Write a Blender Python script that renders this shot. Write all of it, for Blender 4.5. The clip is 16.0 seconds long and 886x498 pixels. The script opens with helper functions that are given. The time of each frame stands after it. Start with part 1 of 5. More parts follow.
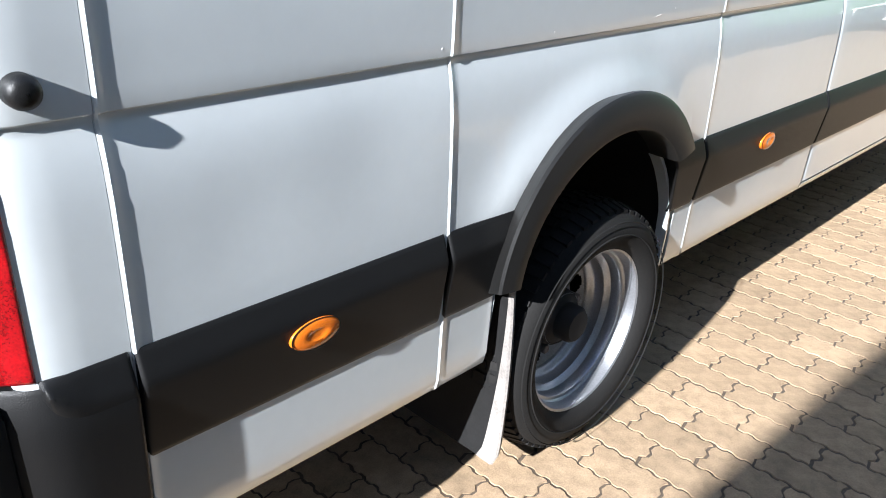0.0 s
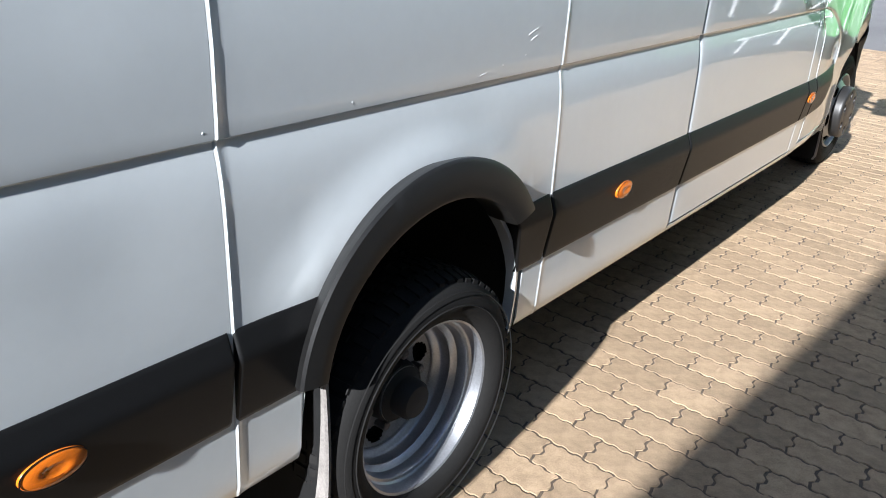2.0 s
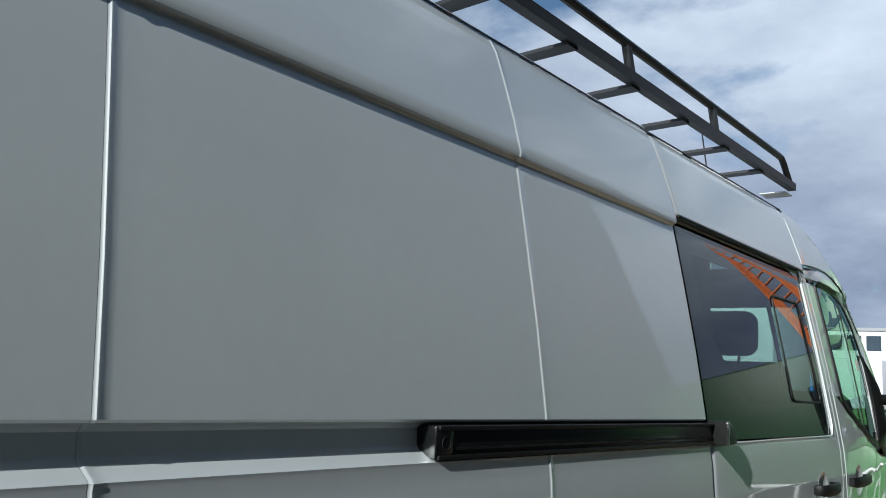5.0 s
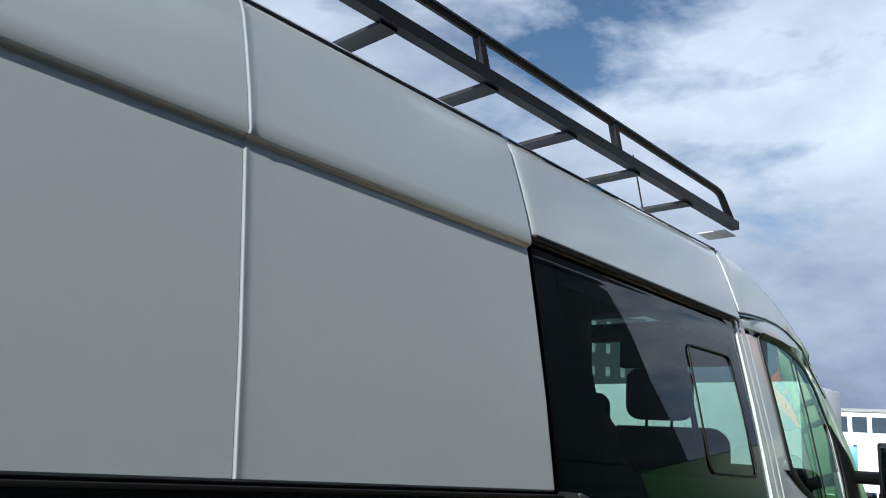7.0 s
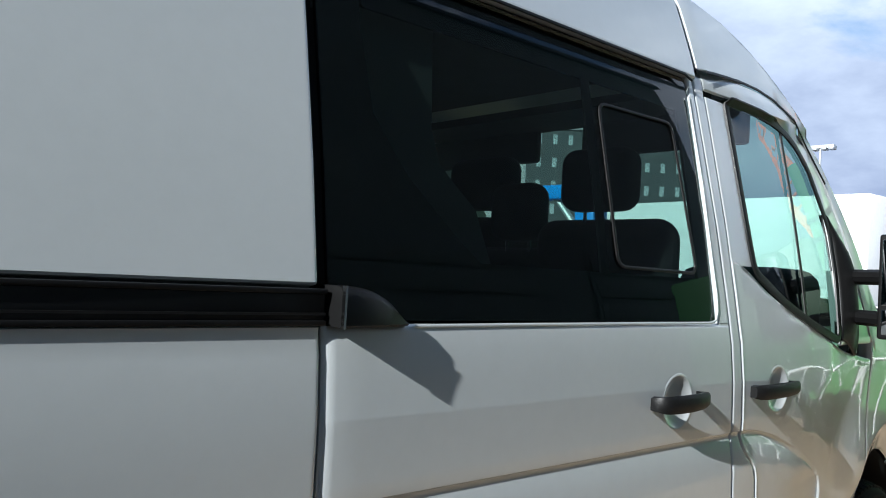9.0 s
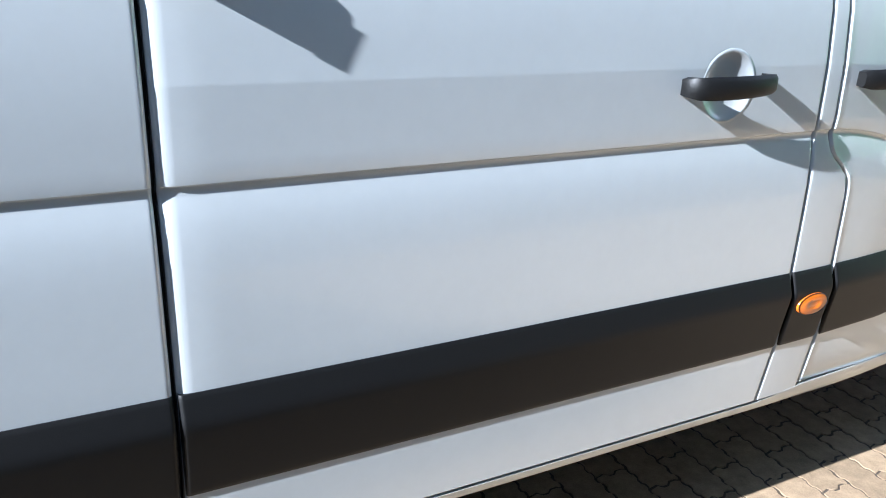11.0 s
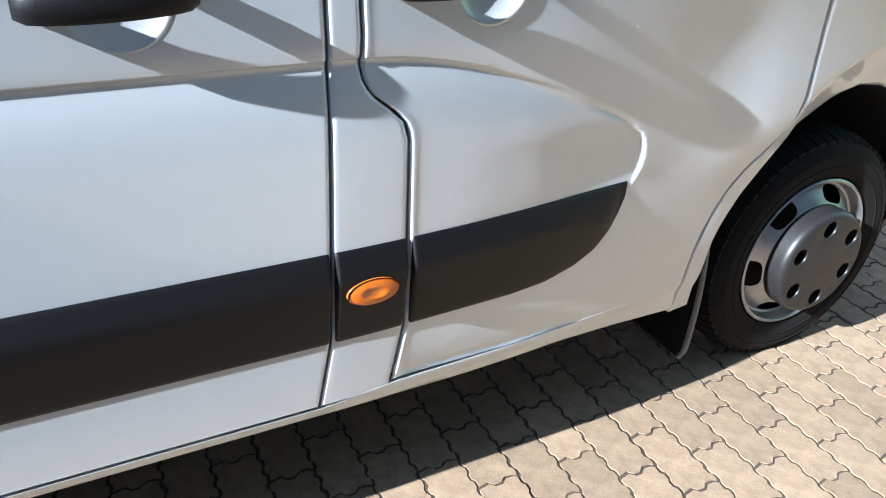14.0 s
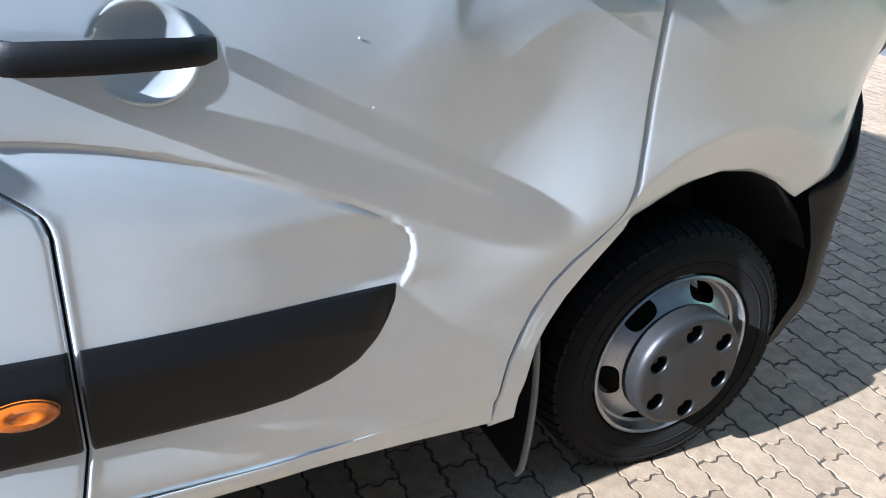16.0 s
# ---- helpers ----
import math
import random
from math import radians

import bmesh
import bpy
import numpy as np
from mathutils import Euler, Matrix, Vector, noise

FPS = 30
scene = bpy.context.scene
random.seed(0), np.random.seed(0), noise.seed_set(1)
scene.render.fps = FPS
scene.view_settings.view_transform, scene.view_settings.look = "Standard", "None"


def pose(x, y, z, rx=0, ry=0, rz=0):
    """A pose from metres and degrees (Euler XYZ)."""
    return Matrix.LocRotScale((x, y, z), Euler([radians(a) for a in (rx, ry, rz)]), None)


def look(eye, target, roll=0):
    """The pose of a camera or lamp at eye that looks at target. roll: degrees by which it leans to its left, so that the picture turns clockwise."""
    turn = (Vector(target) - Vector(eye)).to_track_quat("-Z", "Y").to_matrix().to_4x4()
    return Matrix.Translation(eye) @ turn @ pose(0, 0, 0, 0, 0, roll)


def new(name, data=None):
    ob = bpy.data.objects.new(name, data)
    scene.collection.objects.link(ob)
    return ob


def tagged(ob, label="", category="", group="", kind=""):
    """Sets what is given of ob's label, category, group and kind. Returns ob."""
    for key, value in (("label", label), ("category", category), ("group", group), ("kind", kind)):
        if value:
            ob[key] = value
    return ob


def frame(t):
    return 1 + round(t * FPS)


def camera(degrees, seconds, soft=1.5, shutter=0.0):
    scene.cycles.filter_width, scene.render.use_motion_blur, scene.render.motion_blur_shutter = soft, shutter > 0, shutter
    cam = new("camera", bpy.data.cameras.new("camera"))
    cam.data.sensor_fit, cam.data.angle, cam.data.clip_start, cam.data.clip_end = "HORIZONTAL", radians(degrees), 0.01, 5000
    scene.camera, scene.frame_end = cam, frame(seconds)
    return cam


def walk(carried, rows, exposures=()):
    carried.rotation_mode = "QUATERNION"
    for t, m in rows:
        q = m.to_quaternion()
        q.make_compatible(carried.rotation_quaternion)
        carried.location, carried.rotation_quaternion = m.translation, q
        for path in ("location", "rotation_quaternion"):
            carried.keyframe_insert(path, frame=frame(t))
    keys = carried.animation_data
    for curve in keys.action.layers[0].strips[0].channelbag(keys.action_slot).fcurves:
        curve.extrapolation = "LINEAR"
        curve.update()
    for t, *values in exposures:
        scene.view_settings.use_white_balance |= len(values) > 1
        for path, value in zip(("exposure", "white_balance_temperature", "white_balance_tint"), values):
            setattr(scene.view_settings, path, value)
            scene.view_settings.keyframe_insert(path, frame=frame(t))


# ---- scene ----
UNIT = 1.13          # metres to one unit of the plan
cam = camera(58.5, 16.0, soft=1.0)
PATH = [
    (0, (-1.472, -0.847, 1.219), (-0.152, 0.397, 0.377), 2.8),
    (0.5, (-1.344, -0.849, 1.232), (0.009, 0.356, 0.384), 3.2),
    (1, (-1.228, -0.876, 1.263), (0.166, 0.287, 0.423), 3.5),
    (1.5, (-1.206, -0.892, 1.279), (0.218, 0.24, 0.448), 3.6),
    (2, (-1.199, -0.888, 1.296), (0.247, 0.231, 0.485), 3.6),
    (2.5, (-1.179, -0.886, 1.302), (0.312, 0.261, 0.622), 3.5),
    (3, (-1.164, -0.896, 1.316), (0.381, 0.309, 0.914), 3.5),
    (3.5, (-1.148, -0.89, 1.325), (0.413, 0.345, 1.137), 3.3),
    (4, (-1.078, -0.862, 1.349), (0.479, 0.387, 1.226), 3.3),
    (4.5, (-1.012, -0.844, 1.364), (0.529, 0.43, 1.417), 3.2),
    (5, (-0.998, -0.848, 1.382), (0.488, 0.451, 1.7), 3.5),
    (5.2, (-0.967, -0.86, 1.38), (0.491, 0.442, 1.806), 3.5),
    (7.5, (-0.081, -0.997, 1.363), (1.309, 0.351, 1.862), 4.2),
    (8, (0.13, -1.005, 1.356), (1.515, 0.402, 1.675), 3.5),
    (8.5, (0.308, -1.004, 1.342), (1.67, 0.451, 1.514), 3.3),
    (9, (0.477, -0.989, 1.335), (1.811, 0.5, 1.397), 3.2),
    (9.5, (0.648, -0.998, 1.328), (1.878, 0.575, 1.229), 3.2),
    (10, (0.799, -1.027, 1.279), (1.848, 0.651, 0.992), 3.1),
    (10.2, (0.834, -1.007, 1.258), (1.845, 0.677, 0.881), 2.9),
    (12.3, (1.413, -1.05, 1.296), (2.164, 0.527, 0.322), 2.1),
    (12.5, (1.471, -1.049, 1.314), (2.22, 0.517, 0.321), 2.1),
    (13, (1.63, -1.032, 1.307), (2.399, 0.521, 0.309), 2.6),
    (13.5, (1.817, -1.021, 1.306), (2.612, 0.522, 0.312), 2.9),
    (14, (2.031, -1.005, 1.291), (2.869, 0.52, 0.305), 3.5),
    (14.5, (2.2, -1.009, 1.279), (3.078, 0.504, 0.309), 4.0),
    (15, (2.36, -0.988, 1.269), (3.262, 0.515, 0.307), 4.5),
    (15.5, (2.447, -0.987, 1.29), (3.338, 0.542, 0.359), 4.6),
    (16, (2.571, -0.996, 1.302), (3.364, 0.612, 0.416), 4.3),
]
EXPOSURES = [(0, 2.18, 5740, 10), (1.0, 2.03, 5740, 10), (2.0, 1.83, 5720, 10), (2.5, 1.73, 5590, 9), (3.0, 1.48, 5630, 8), (3.5, 0.95, 5700, 6), (4.0, 0.73, 5780, 5), (5.0, 0.35, 5900, 4), (7.5, 0.61, 5940, 5), (8.5, 0.77, 5940, 6), (9.5, 1.42, 5570, 6), (10.2, 1.92, 5270, 8), (12.3, 2.13, 5290, 10), (14.5, 2.01, 5220, 10), (15.5, 1.96, 5090, 10), (16, 2.06, 4990, 10)]
walk(cam, [(t, look(Vector(eye) * UNIT, Vector(target) * UNIT, roll)) for t, eye, target, roll in PATH], EXPOSURES)

# ---- light ----
SUN = Vector((1.0, 0.14, -0.53)).normalized()
world = bpy.data.worlds.new("sky")
scene.world = world
world.use_nodes = True
wn = world.node_tree
wn.nodes.clear()


def add(tree, kind, **sets):
    n = tree.nodes.new(kind)
    for key, value in sets.items():
        if key == "op":
            n.operation = value
        elif key == "blend":
            n.blend_type = value
        elif key == "type":
            n.data_type = value
        else:
            n.inputs[key.replace("_", " ")].default_value = value
    return n


sky = wn.nodes.new("ShaderNodeTexSky")
sky.sky_type = "NISHITA"
sky.sun_disc = False
sky.sun_elevation = math.asin(-SUN.z)
sky.sun_rotation = math.atan2(-SUN.x, -SUN.y)
sky.ozone_density, sky.dust_density = 1.3, 0.8
azure = wn.nodes.new("ShaderNodeMixRGB")
azure.blend_type = "MULTIPLY"
azure.inputs[0].default_value = 1.0
azure.inputs[2].default_value = (0.98, 1.05, 1.10, 1)
coord = wn.nodes.new("ShaderNodeTexCoord")
mapping = wn.nodes.new("ShaderNodeMapping")
mapping.inputs["Scale"].default_value = (1.0, 1.0, 2.2)
mapping.inputs["Location"].default_value = (0.35, 0.2, 0.4)
clouds = add(wn, "ShaderNodeTexNoise", Scale=2.6, Detail=12.0, Roughness=0.55, Distortion=0.25)
tone = add(wn, "ShaderNodeTexNoise", Scale=1.7, Detail=7.0, Roughness=0.6)
split = wn.nodes.new("ShaderNodeSeparateXYZ")


def by_height(stops):
    """A value that changes from the horizon to the zenith."""
    r = wn.nodes.new("ShaderNodeValToRGB")
    e = r.color_ramp.elements
    e[0].position, e[0].color = stops[0][0], (stops[0][1],) * 3 + (1,)
    e[1].position, e[1].color = stops[-1][0], (stops[-1][1],) * 3 + (1,)
    for at, v in stops[1:-1]:
        e.new(at).color = (v,) * 3 + (1,)
    wn.links.new(split.outputs["Z"], r.inputs[0])
    return r


thick = by_height(((0.0, 0.30), (0.25, 0.23), (0.45, 0.16), (0.75, 0.05)))
light = by_height(((0.0, 0.02), (0.12, 0.06), (0.26, 0.25), (0.6, 0.30)))
sum_cover, sum_tone = add(wn, "ShaderNodeMath", op="ADD"), add(wn, "ShaderNodeMath", op="ADD")
cover = wn.nodes.new("ShaderNodeValToRGB")
cover.color_ramp.elements[0].position = 0.55
cover.color_ramp.elements[1].position = 0.67
greys = wn.nodes.new("ShaderNodeValToRGB")
greys.color_ramp.elements[0].position, greys.color_ramp.elements[0].color = 0.42, (1.7, 2.2, 3.8, 1)
greys.color_ramp.elements[1].position, greys.color_ramp.elements[1].color = 0.90, (10.2, 10.8, 12.0, 1)
# cloud cover and brightness are lowered towards -x -y to cut fill light
fill_side = add(wn, "ShaderNodeVectorMath", op="DOT_PRODUCT")
fill_side.inputs[1].default_value = (0.80, 0.60, 0.0)
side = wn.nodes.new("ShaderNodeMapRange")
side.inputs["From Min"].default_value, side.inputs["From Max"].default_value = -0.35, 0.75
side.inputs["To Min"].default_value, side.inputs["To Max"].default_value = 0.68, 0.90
fill_cut = add(wn, "ShaderNodeMath", op="MULTIPLY_ADD")
fill_cut.inputs[1].default_value, fill_cut.inputs[2].default_value = 0.16, -0.16
sum_fill = add(wn, "ShaderNodeMath", op="ADD")
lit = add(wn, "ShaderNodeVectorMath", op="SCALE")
mixer = wn.nodes.new("ShaderNodeMixRGB")
back = wn.nodes.new("ShaderNodeBackground")
back.inputs["Strength"].default_value = 0.065
wout = wn.nodes.new("ShaderNodeOutputWorld")
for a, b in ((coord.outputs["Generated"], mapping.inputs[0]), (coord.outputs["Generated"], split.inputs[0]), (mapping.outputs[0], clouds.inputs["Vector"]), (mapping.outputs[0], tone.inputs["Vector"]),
             (clouds.outputs[0], sum_cover.inputs[0]), (thick.outputs[0], sum_cover.inputs[1]), (sum_cover.outputs[0], sum_fill.inputs[0]), (fill_cut.outputs[0], sum_fill.inputs[1]), (sum_fill.outputs[0], cover.inputs[0]),
             (coord.outputs["Generated"], fill_side.inputs[0]), (fill_side.outputs["Value"], side.inputs["Value"]), (side.outputs[0], fill_cut.inputs[0]), (side.outputs[0], lit.inputs["Scale"]), (greys.outputs[0], lit.inputs[0]),
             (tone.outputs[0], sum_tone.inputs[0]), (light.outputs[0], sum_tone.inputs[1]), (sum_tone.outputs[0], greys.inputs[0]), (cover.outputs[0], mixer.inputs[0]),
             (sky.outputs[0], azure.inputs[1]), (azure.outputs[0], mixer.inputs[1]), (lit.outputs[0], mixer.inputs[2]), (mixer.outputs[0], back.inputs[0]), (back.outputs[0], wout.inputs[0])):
    wn.links.new(a, b)
sun = new("sun", bpy.data.lights.new("sun", "SUN"))
sun.data.energy, sun.data.angle, sun.data.color = 5.0, radians(0.55), (1.0, 0.95, 0.88)
sun.matrix_world = look((0, 0, 30), Vector((0, 0, 30)) + SUN)


# ---- materials ----
def material(name, base, rough=0.5, metal=0.0, coat=0.0, vary=0.08, scale=6.0, bump=0.0, bump_scale=120.0, rough_vary=0.1, tint=None,
             transmission=0.0, emit=None, spec=0.5, island=0.0, spread_by=(0.6, 1.4)):
    """Base colour varied by a large and a small noise, with fine relief."""
    m = bpy.data.materials.new(name)
    m.use_nodes = True
    t = m.node_tree
    p = t.nodes["Principled BSDF"]
    p.inputs["Metallic"].default_value, p.inputs["Coat Weight"].default_value = metal, coat
    p.inputs["Coat Roughness"].default_value = 0.03
    p.inputs["Transmission Weight"].default_value = transmission
    p.inputs["Specular IOR Level"].default_value = spec
    c = t.nodes.new("ShaderNodeTexCoord")
    big = add(t, "ShaderNodeTexNoise", Scale=scale, Detail=4.0, Roughness=0.6)
    small = add(t, "ShaderNodeTexNoise", Scale=scale * 14, Detail=6.0, Roughness=0.65)
    both = add(t, "ShaderNodeMath", op="ADD")
    t.links.new(c.outputs["Object"], big.inputs["Vector"])
    t.links.new(c.outputs["Object"], small.inputs["Vector"])
    t.links.new(big.outputs[0], both.inputs[0])
    t.links.new(small.outputs[0], both.inputs[1])
    spread = t.nodes.new("ShaderNodeMapRange")
    spread.inputs["From Min"].default_value, spread.inputs["From Max"].default_value = spread_by
    t.links.new(both.outputs[0], spread.inputs["Value"])
    mix = t.nodes.new("ShaderNodeMixRGB")
    dark = tint or [x * (1 - 2 * vary) for x in base]
    mix.inputs[1].default_value, mix.inputs[2].default_value = (*dark, 1), (*[min(1, x * (1 + vary)) for x in base], 1)
    t.links.new(spread.outputs[0], mix.inputs[0])
    last = mix
    if island:
        info = t.nodes.new("ShaderNodeObjectInfo")
        geo = t.nodes.new("ShaderNodeNewGeometry")
        total = add(t, "ShaderNodeMath", op="ADD")
        t.links.new(info.outputs["Random"], total.inputs[0])
        t.links.new(geo.outputs["Random Per Island"], total.inputs[1])
        part_of = add(t, "ShaderNodeMath", op="FRACT")
        t.links.new(total.outputs[0], part_of.inputs[0])
        level = t.nodes.new("ShaderNodeMapRange")
        level.inputs["To Min"].default_value, level.inputs["To Max"].default_value = 1 - island, 1 + island
        t.links.new(part_of.outputs[0], level.inputs["Value"])
        hsv = t.nodes.new("ShaderNodeHueSaturation")
        t.links.new(level.outputs[0], hsv.inputs["Value"])
        t.links.new(mix.outputs[0], hsv.inputs["Color"])
        last = hsv
    t.links.new(last.outputs[0], p.inputs["Base Color"])
    gloss = t.nodes.new("ShaderNodeMapRange")
    gloss.inputs["To Min"].default_value = max(0.01, rough * (1 - rough_vary))
    gloss.inputs["To Max"].default_value = min(1, rough * (1 + rough_vary))
    t.links.new(small.outputs[0], gloss.inputs["Value"])
    t.links.new(gloss.outputs[0], p.inputs["Roughness"])
    if bump:
        grain = add(t, "ShaderNodeTexNoise", Scale=bump_scale, Detail=4.0, Roughness=0.6)
        t.links.new(c.outputs["Object"], grain.inputs["Vector"])
        b = add(t, "ShaderNodeBump", Distance=bump)
        b.inputs["Strength"].default_value = 0.6
        t.links.new(grain.outputs[0], b.inputs["Height"])
        t.links.new(b.outputs[0], p.inputs["Normal"])
    if emit:
        p.inputs["Emission Color"].default_value, p.inputs["Emission Strength"].default_value = (*emit[0], 1), emit[1]
    return m


def glass(name, tint, rough=0.0):
    """A thin tinted pane: it reflects by its angle and lets the tinted view through."""
    m = bpy.data.materials.new(name)
    m.use_nodes = True
    t = m.node_tree
    t.nodes.clear()
    o = t.nodes.new("ShaderNodeOutputMaterial")
    clear = t.nodes.new("ShaderNodeBsdfTransparent")
    clear.inputs[0].default_value = (*tint, 1)
    shine = t.nodes.new("ShaderNodeBsdfGlossy")
    shine.inputs["Roughness"].default_value = rough
    edge = t.nodes.new("ShaderNodeLayerWeight")
    edge.inputs[0].default_value = 0.5
    fifth = add(t, "ShaderNodeMath", op="POWER")
    fifth.inputs[1].default_value = 4.2
    fres = add(t, "ShaderNodeMath", op="MULTIPLY_ADD")
    fres.inputs[1].default_value, fres.inputs[2].default_value = 0.93, 0.05
    t.links.new(edge.outputs["Facing"], fifth.inputs[0])
    t.links.new(fifth.outputs[0], fres.inputs[0])
    mix = t.nodes.new("ShaderNodeMixShader")
    t.links.new(fres.outputs[0], mix.inputs[0])
    t.links.new(clear.outputs[0], mix.inputs[1])
    t.links.new(shine.outputs[0], mix.inputs[2])
    t.links.new(mix.outputs[0], o.inputs[0])
    return m


PAINT = material("silver_paint", (0.635, 0.668, 0.674), 0.36, metal=0.35, coat=1.0, vary=0.02, scale=2.0, rough_vary=0.06, bump=0.00012, bump_scale=7.0)
PLASTIC = material("black_plastic", (0.004, 0.004, 0.0042), 0.44, vary=0.25, scale=5.0, bump=0.0006, bump_scale=500.0, tint=(0.0055, 0.0055, 0.0055), spec=0.27)
GLOSSY_BLACK = material("black_lacquer", (0.006, 0.0065, 0.007), 0.26, vary=0.1, scale=3.0, spec=0.35)
LINER = material("dark_inside", (0.012, 0.012, 0.013), 0.8, vary=0.2)
CABIN = material("grey_headliner", (0.10, 0.103, 0.10), 0.85, vary=0.1, scale=8)
RUBBER = material("tyre_rubber", (0.006, 0.0058, 0.0055), 0.8, vary=0.3, scale=9, bump=0.0014, bump_scale=70, tint=(0.011, 0.0105, 0.010), spec=0.18)
STEEL = material("wheel_steel", (0.40, 0.41, 0.43), 0.34, metal=0.8, vary=0.16, scale=12, bump=0.0004, bump_scale=60)
DULL_STEEL = material("dull_steel", (0.16, 0.15, 0.145), 0.6, metal=0.4, vary=0.3, scale=20, tint=(0.08, 0.06, 0.05))
DISC = material("worn_wheel_disc", (0.30, 0.30, 0.305), 0.5, metal=0.5, vary=0.25, scale=14, tint=(0.15, 0.14, 0.13), bump=0.0004, bump_scale=90)
HUB = material("hub_cap_grey", (0.026, 0.025, 0.024), 0.42, metal=0.35, vary=0.15, scale=14, bump=0.0004, bump_scale=300)
ORANGE = material("orange_lens", (0.85, 0.20, 0.01), 0.12, coat=0.6, vary=0.15, scale=60, transmission=0.25)
RED = material("red_lens", (0.34, 0.004, 0.007), 0.10, coat=0.9, vary=0.45, scale=22, bump=0.002, bump_scale=70, transmission=0.3)
CLEAR_LENS = material("clear_lens", (0.8, 0.82, 0.82), 0.05, coat=1.0, vary=0.05, metal=0.6)
CHROME = material("bright_metal", (0.75, 0.75, 0.75), 0.18, metal=1.0, vary=0.05)
MIRROR = material("mirror_glass", (0.85, 0.87, 0.88), 0.02, metal=1.0, vary=0.01)
SEAT = material("dark_seat_cloth", (0.025, 0.026, 0.028), 0.9, vary=0.2, scale=20, bump=0.001, bump_scale=400)
TINTED = glass("privacy_glass", (0.33, 0.43, 0.41))
FAR_GLASS = glass("far_side_glass", (0.50, 0.60, 0.57))
DUSTY_PLASTIC = material("dusty_black_plastic", (0.007, 0.0068, 0.0065), 0.46, vary=0.3, scale=6.0, bump=0.0002, bump_scale=500.0, spec=0.5)
DARK_FACADE = material("dark_facade", (0.07, 0.075, 0.08), 0.7, vary=0.15, scale=0.3)
PALE_PANE = material("pale_pane", (0.45, 0.5, 0.52), 0.15, vary=0.3, scale=0.2)
GREEN_GLASS = glass("green_tint_glass", (0.52, 0.68, 0.63))
PAVER = material("concrete_paver", (0.335, 0.243, 0.152), 0.93, vary=0.16, scale=20, bump=0.004, bump_scale=620, tint=(0.165, 0.117, 0.073), spec=0.2, island=0.13, spread_by=(0.62, 1.32))
JOINT = material("joint_sand", (0.085, 0.062, 0.042), 0.97, vary=0.35, scale=14, bump=0.004, bump_scale=200)
ASPHALT = material("worn_asphalt", (0.11, 0.105, 0.10), 0.9, vary=0.2, scale=0.6, bump=0.006, bump_scale=60, tint=(0.07, 0.067, 0.064))
WHITE = material("white_paint", (0.78, 0.79, 0.79), 0.4, vary=0.05, scale=0.8)
# darker green for the side deck, imitating its weak reflection in the side window
DIM_GREEN = material("dim_reflection_green", (0.013, 0.066, 0.021), 0.45, vary=0.15, scale=1.0)
GREEN = material("green_paint", (0.07, 0.23, 0.07), 0.4, coat=0.4, vary=0.12, scale=1.0)
BLUE = material("blue_paint", (0.02, 0.24, 0.68), 0.4, coat=0.4, vary=0.1, scale=1.0)
CRANE = material("orange_paint", (0.75, 0.17, 0.02), 0.5, vary=0.12, scale=2.0)
CONCRETE = material("facade_grey", (0.30, 0.31, 0.32), 0.85, vary=0.12, scale=0.3)
PANE = material("dark_pane", (0.05, 0.07, 0.09), 0.08, vary=0.2, scale=0.5)
GALV = material("galvanised_steel", (0.55, 0.57, 0.58), 0.45, metal=0.7, vary=0.12, scale=4)


# ---- mesh helpers ----
def part(name, bm, mat, parent=None, label="", smooth=35):
    """Links a bmesh as one mesh object under a thing or a part."""
    me = bpy.data.meshes.new(name)
    bmesh.ops.recalc_face_normals(bm, faces=bm.faces)
    bm.to_mesh(me)
    bm.free()
    for m in (mat if isinstance(mat, (list, tuple)) else (mat,)):
        me.materials.append(m)
    if smooth:
        me.shade_smooth()
        me.set_sharp_from_angle(angle=radians(smooth))
    ob = new(name, me)
    ob.parent = parent
    return tagged(ob, label) if label else ob


def thing(name, label, category, place=(0, 0, 0), group="", kind=""):
    return tagged(move(new(name), place), label, category, group, kind)


def move(ob, place):
    ob.location = place
    return ob


def lerp(a, b, f):
    return a + (b - a) * f


def step(a, b, x):
    f = min(1.0, max(0.0, (x - a) / (b - a)))
    return f * f * (3 - 2 * f)


def curve_at(points, x):
    """Piecewise linear through (x, value) pairs."""
    if x <= points[0][0]:
        return points[0][1]
    for (a, u), (b, v) in zip(points, points[1:]):
        if x <= b:
            return lerp(u, v, (x - a) / (b - a))
    return points[-1][1]


def smooth_at(points, x):
    """A rounded curve through (x, value) pairs: the mean of the polyline nearby."""
    return sum(curve_at(points, x + d) for d in (-0.05, -0.025, 0, 0.025, 0.05)) / 5


def box(bm, lo, hi, bevel=0.0, segments=2):
    r = bmesh.ops.create_cube(bm, size=1.0)
    vs = r["verts"]
    for v in vs:
        v.co = Vector([lerp(lo[i], hi[i], v.co[i] + 0.5) for i in range(3)])
    if bevel:
        es = list({e for v in vs for e in v.link_edges})
        bmesh.ops.bevel(bm, geom=es, offset=bevel, segments=segments, profile=0.5, affect="EDGES", clamp_overlap=True)
    return bm


def boxed(lo, hi, bevel=0.0, segments=2):
    return box(bmesh.new(), lo, hi, bevel, segments)


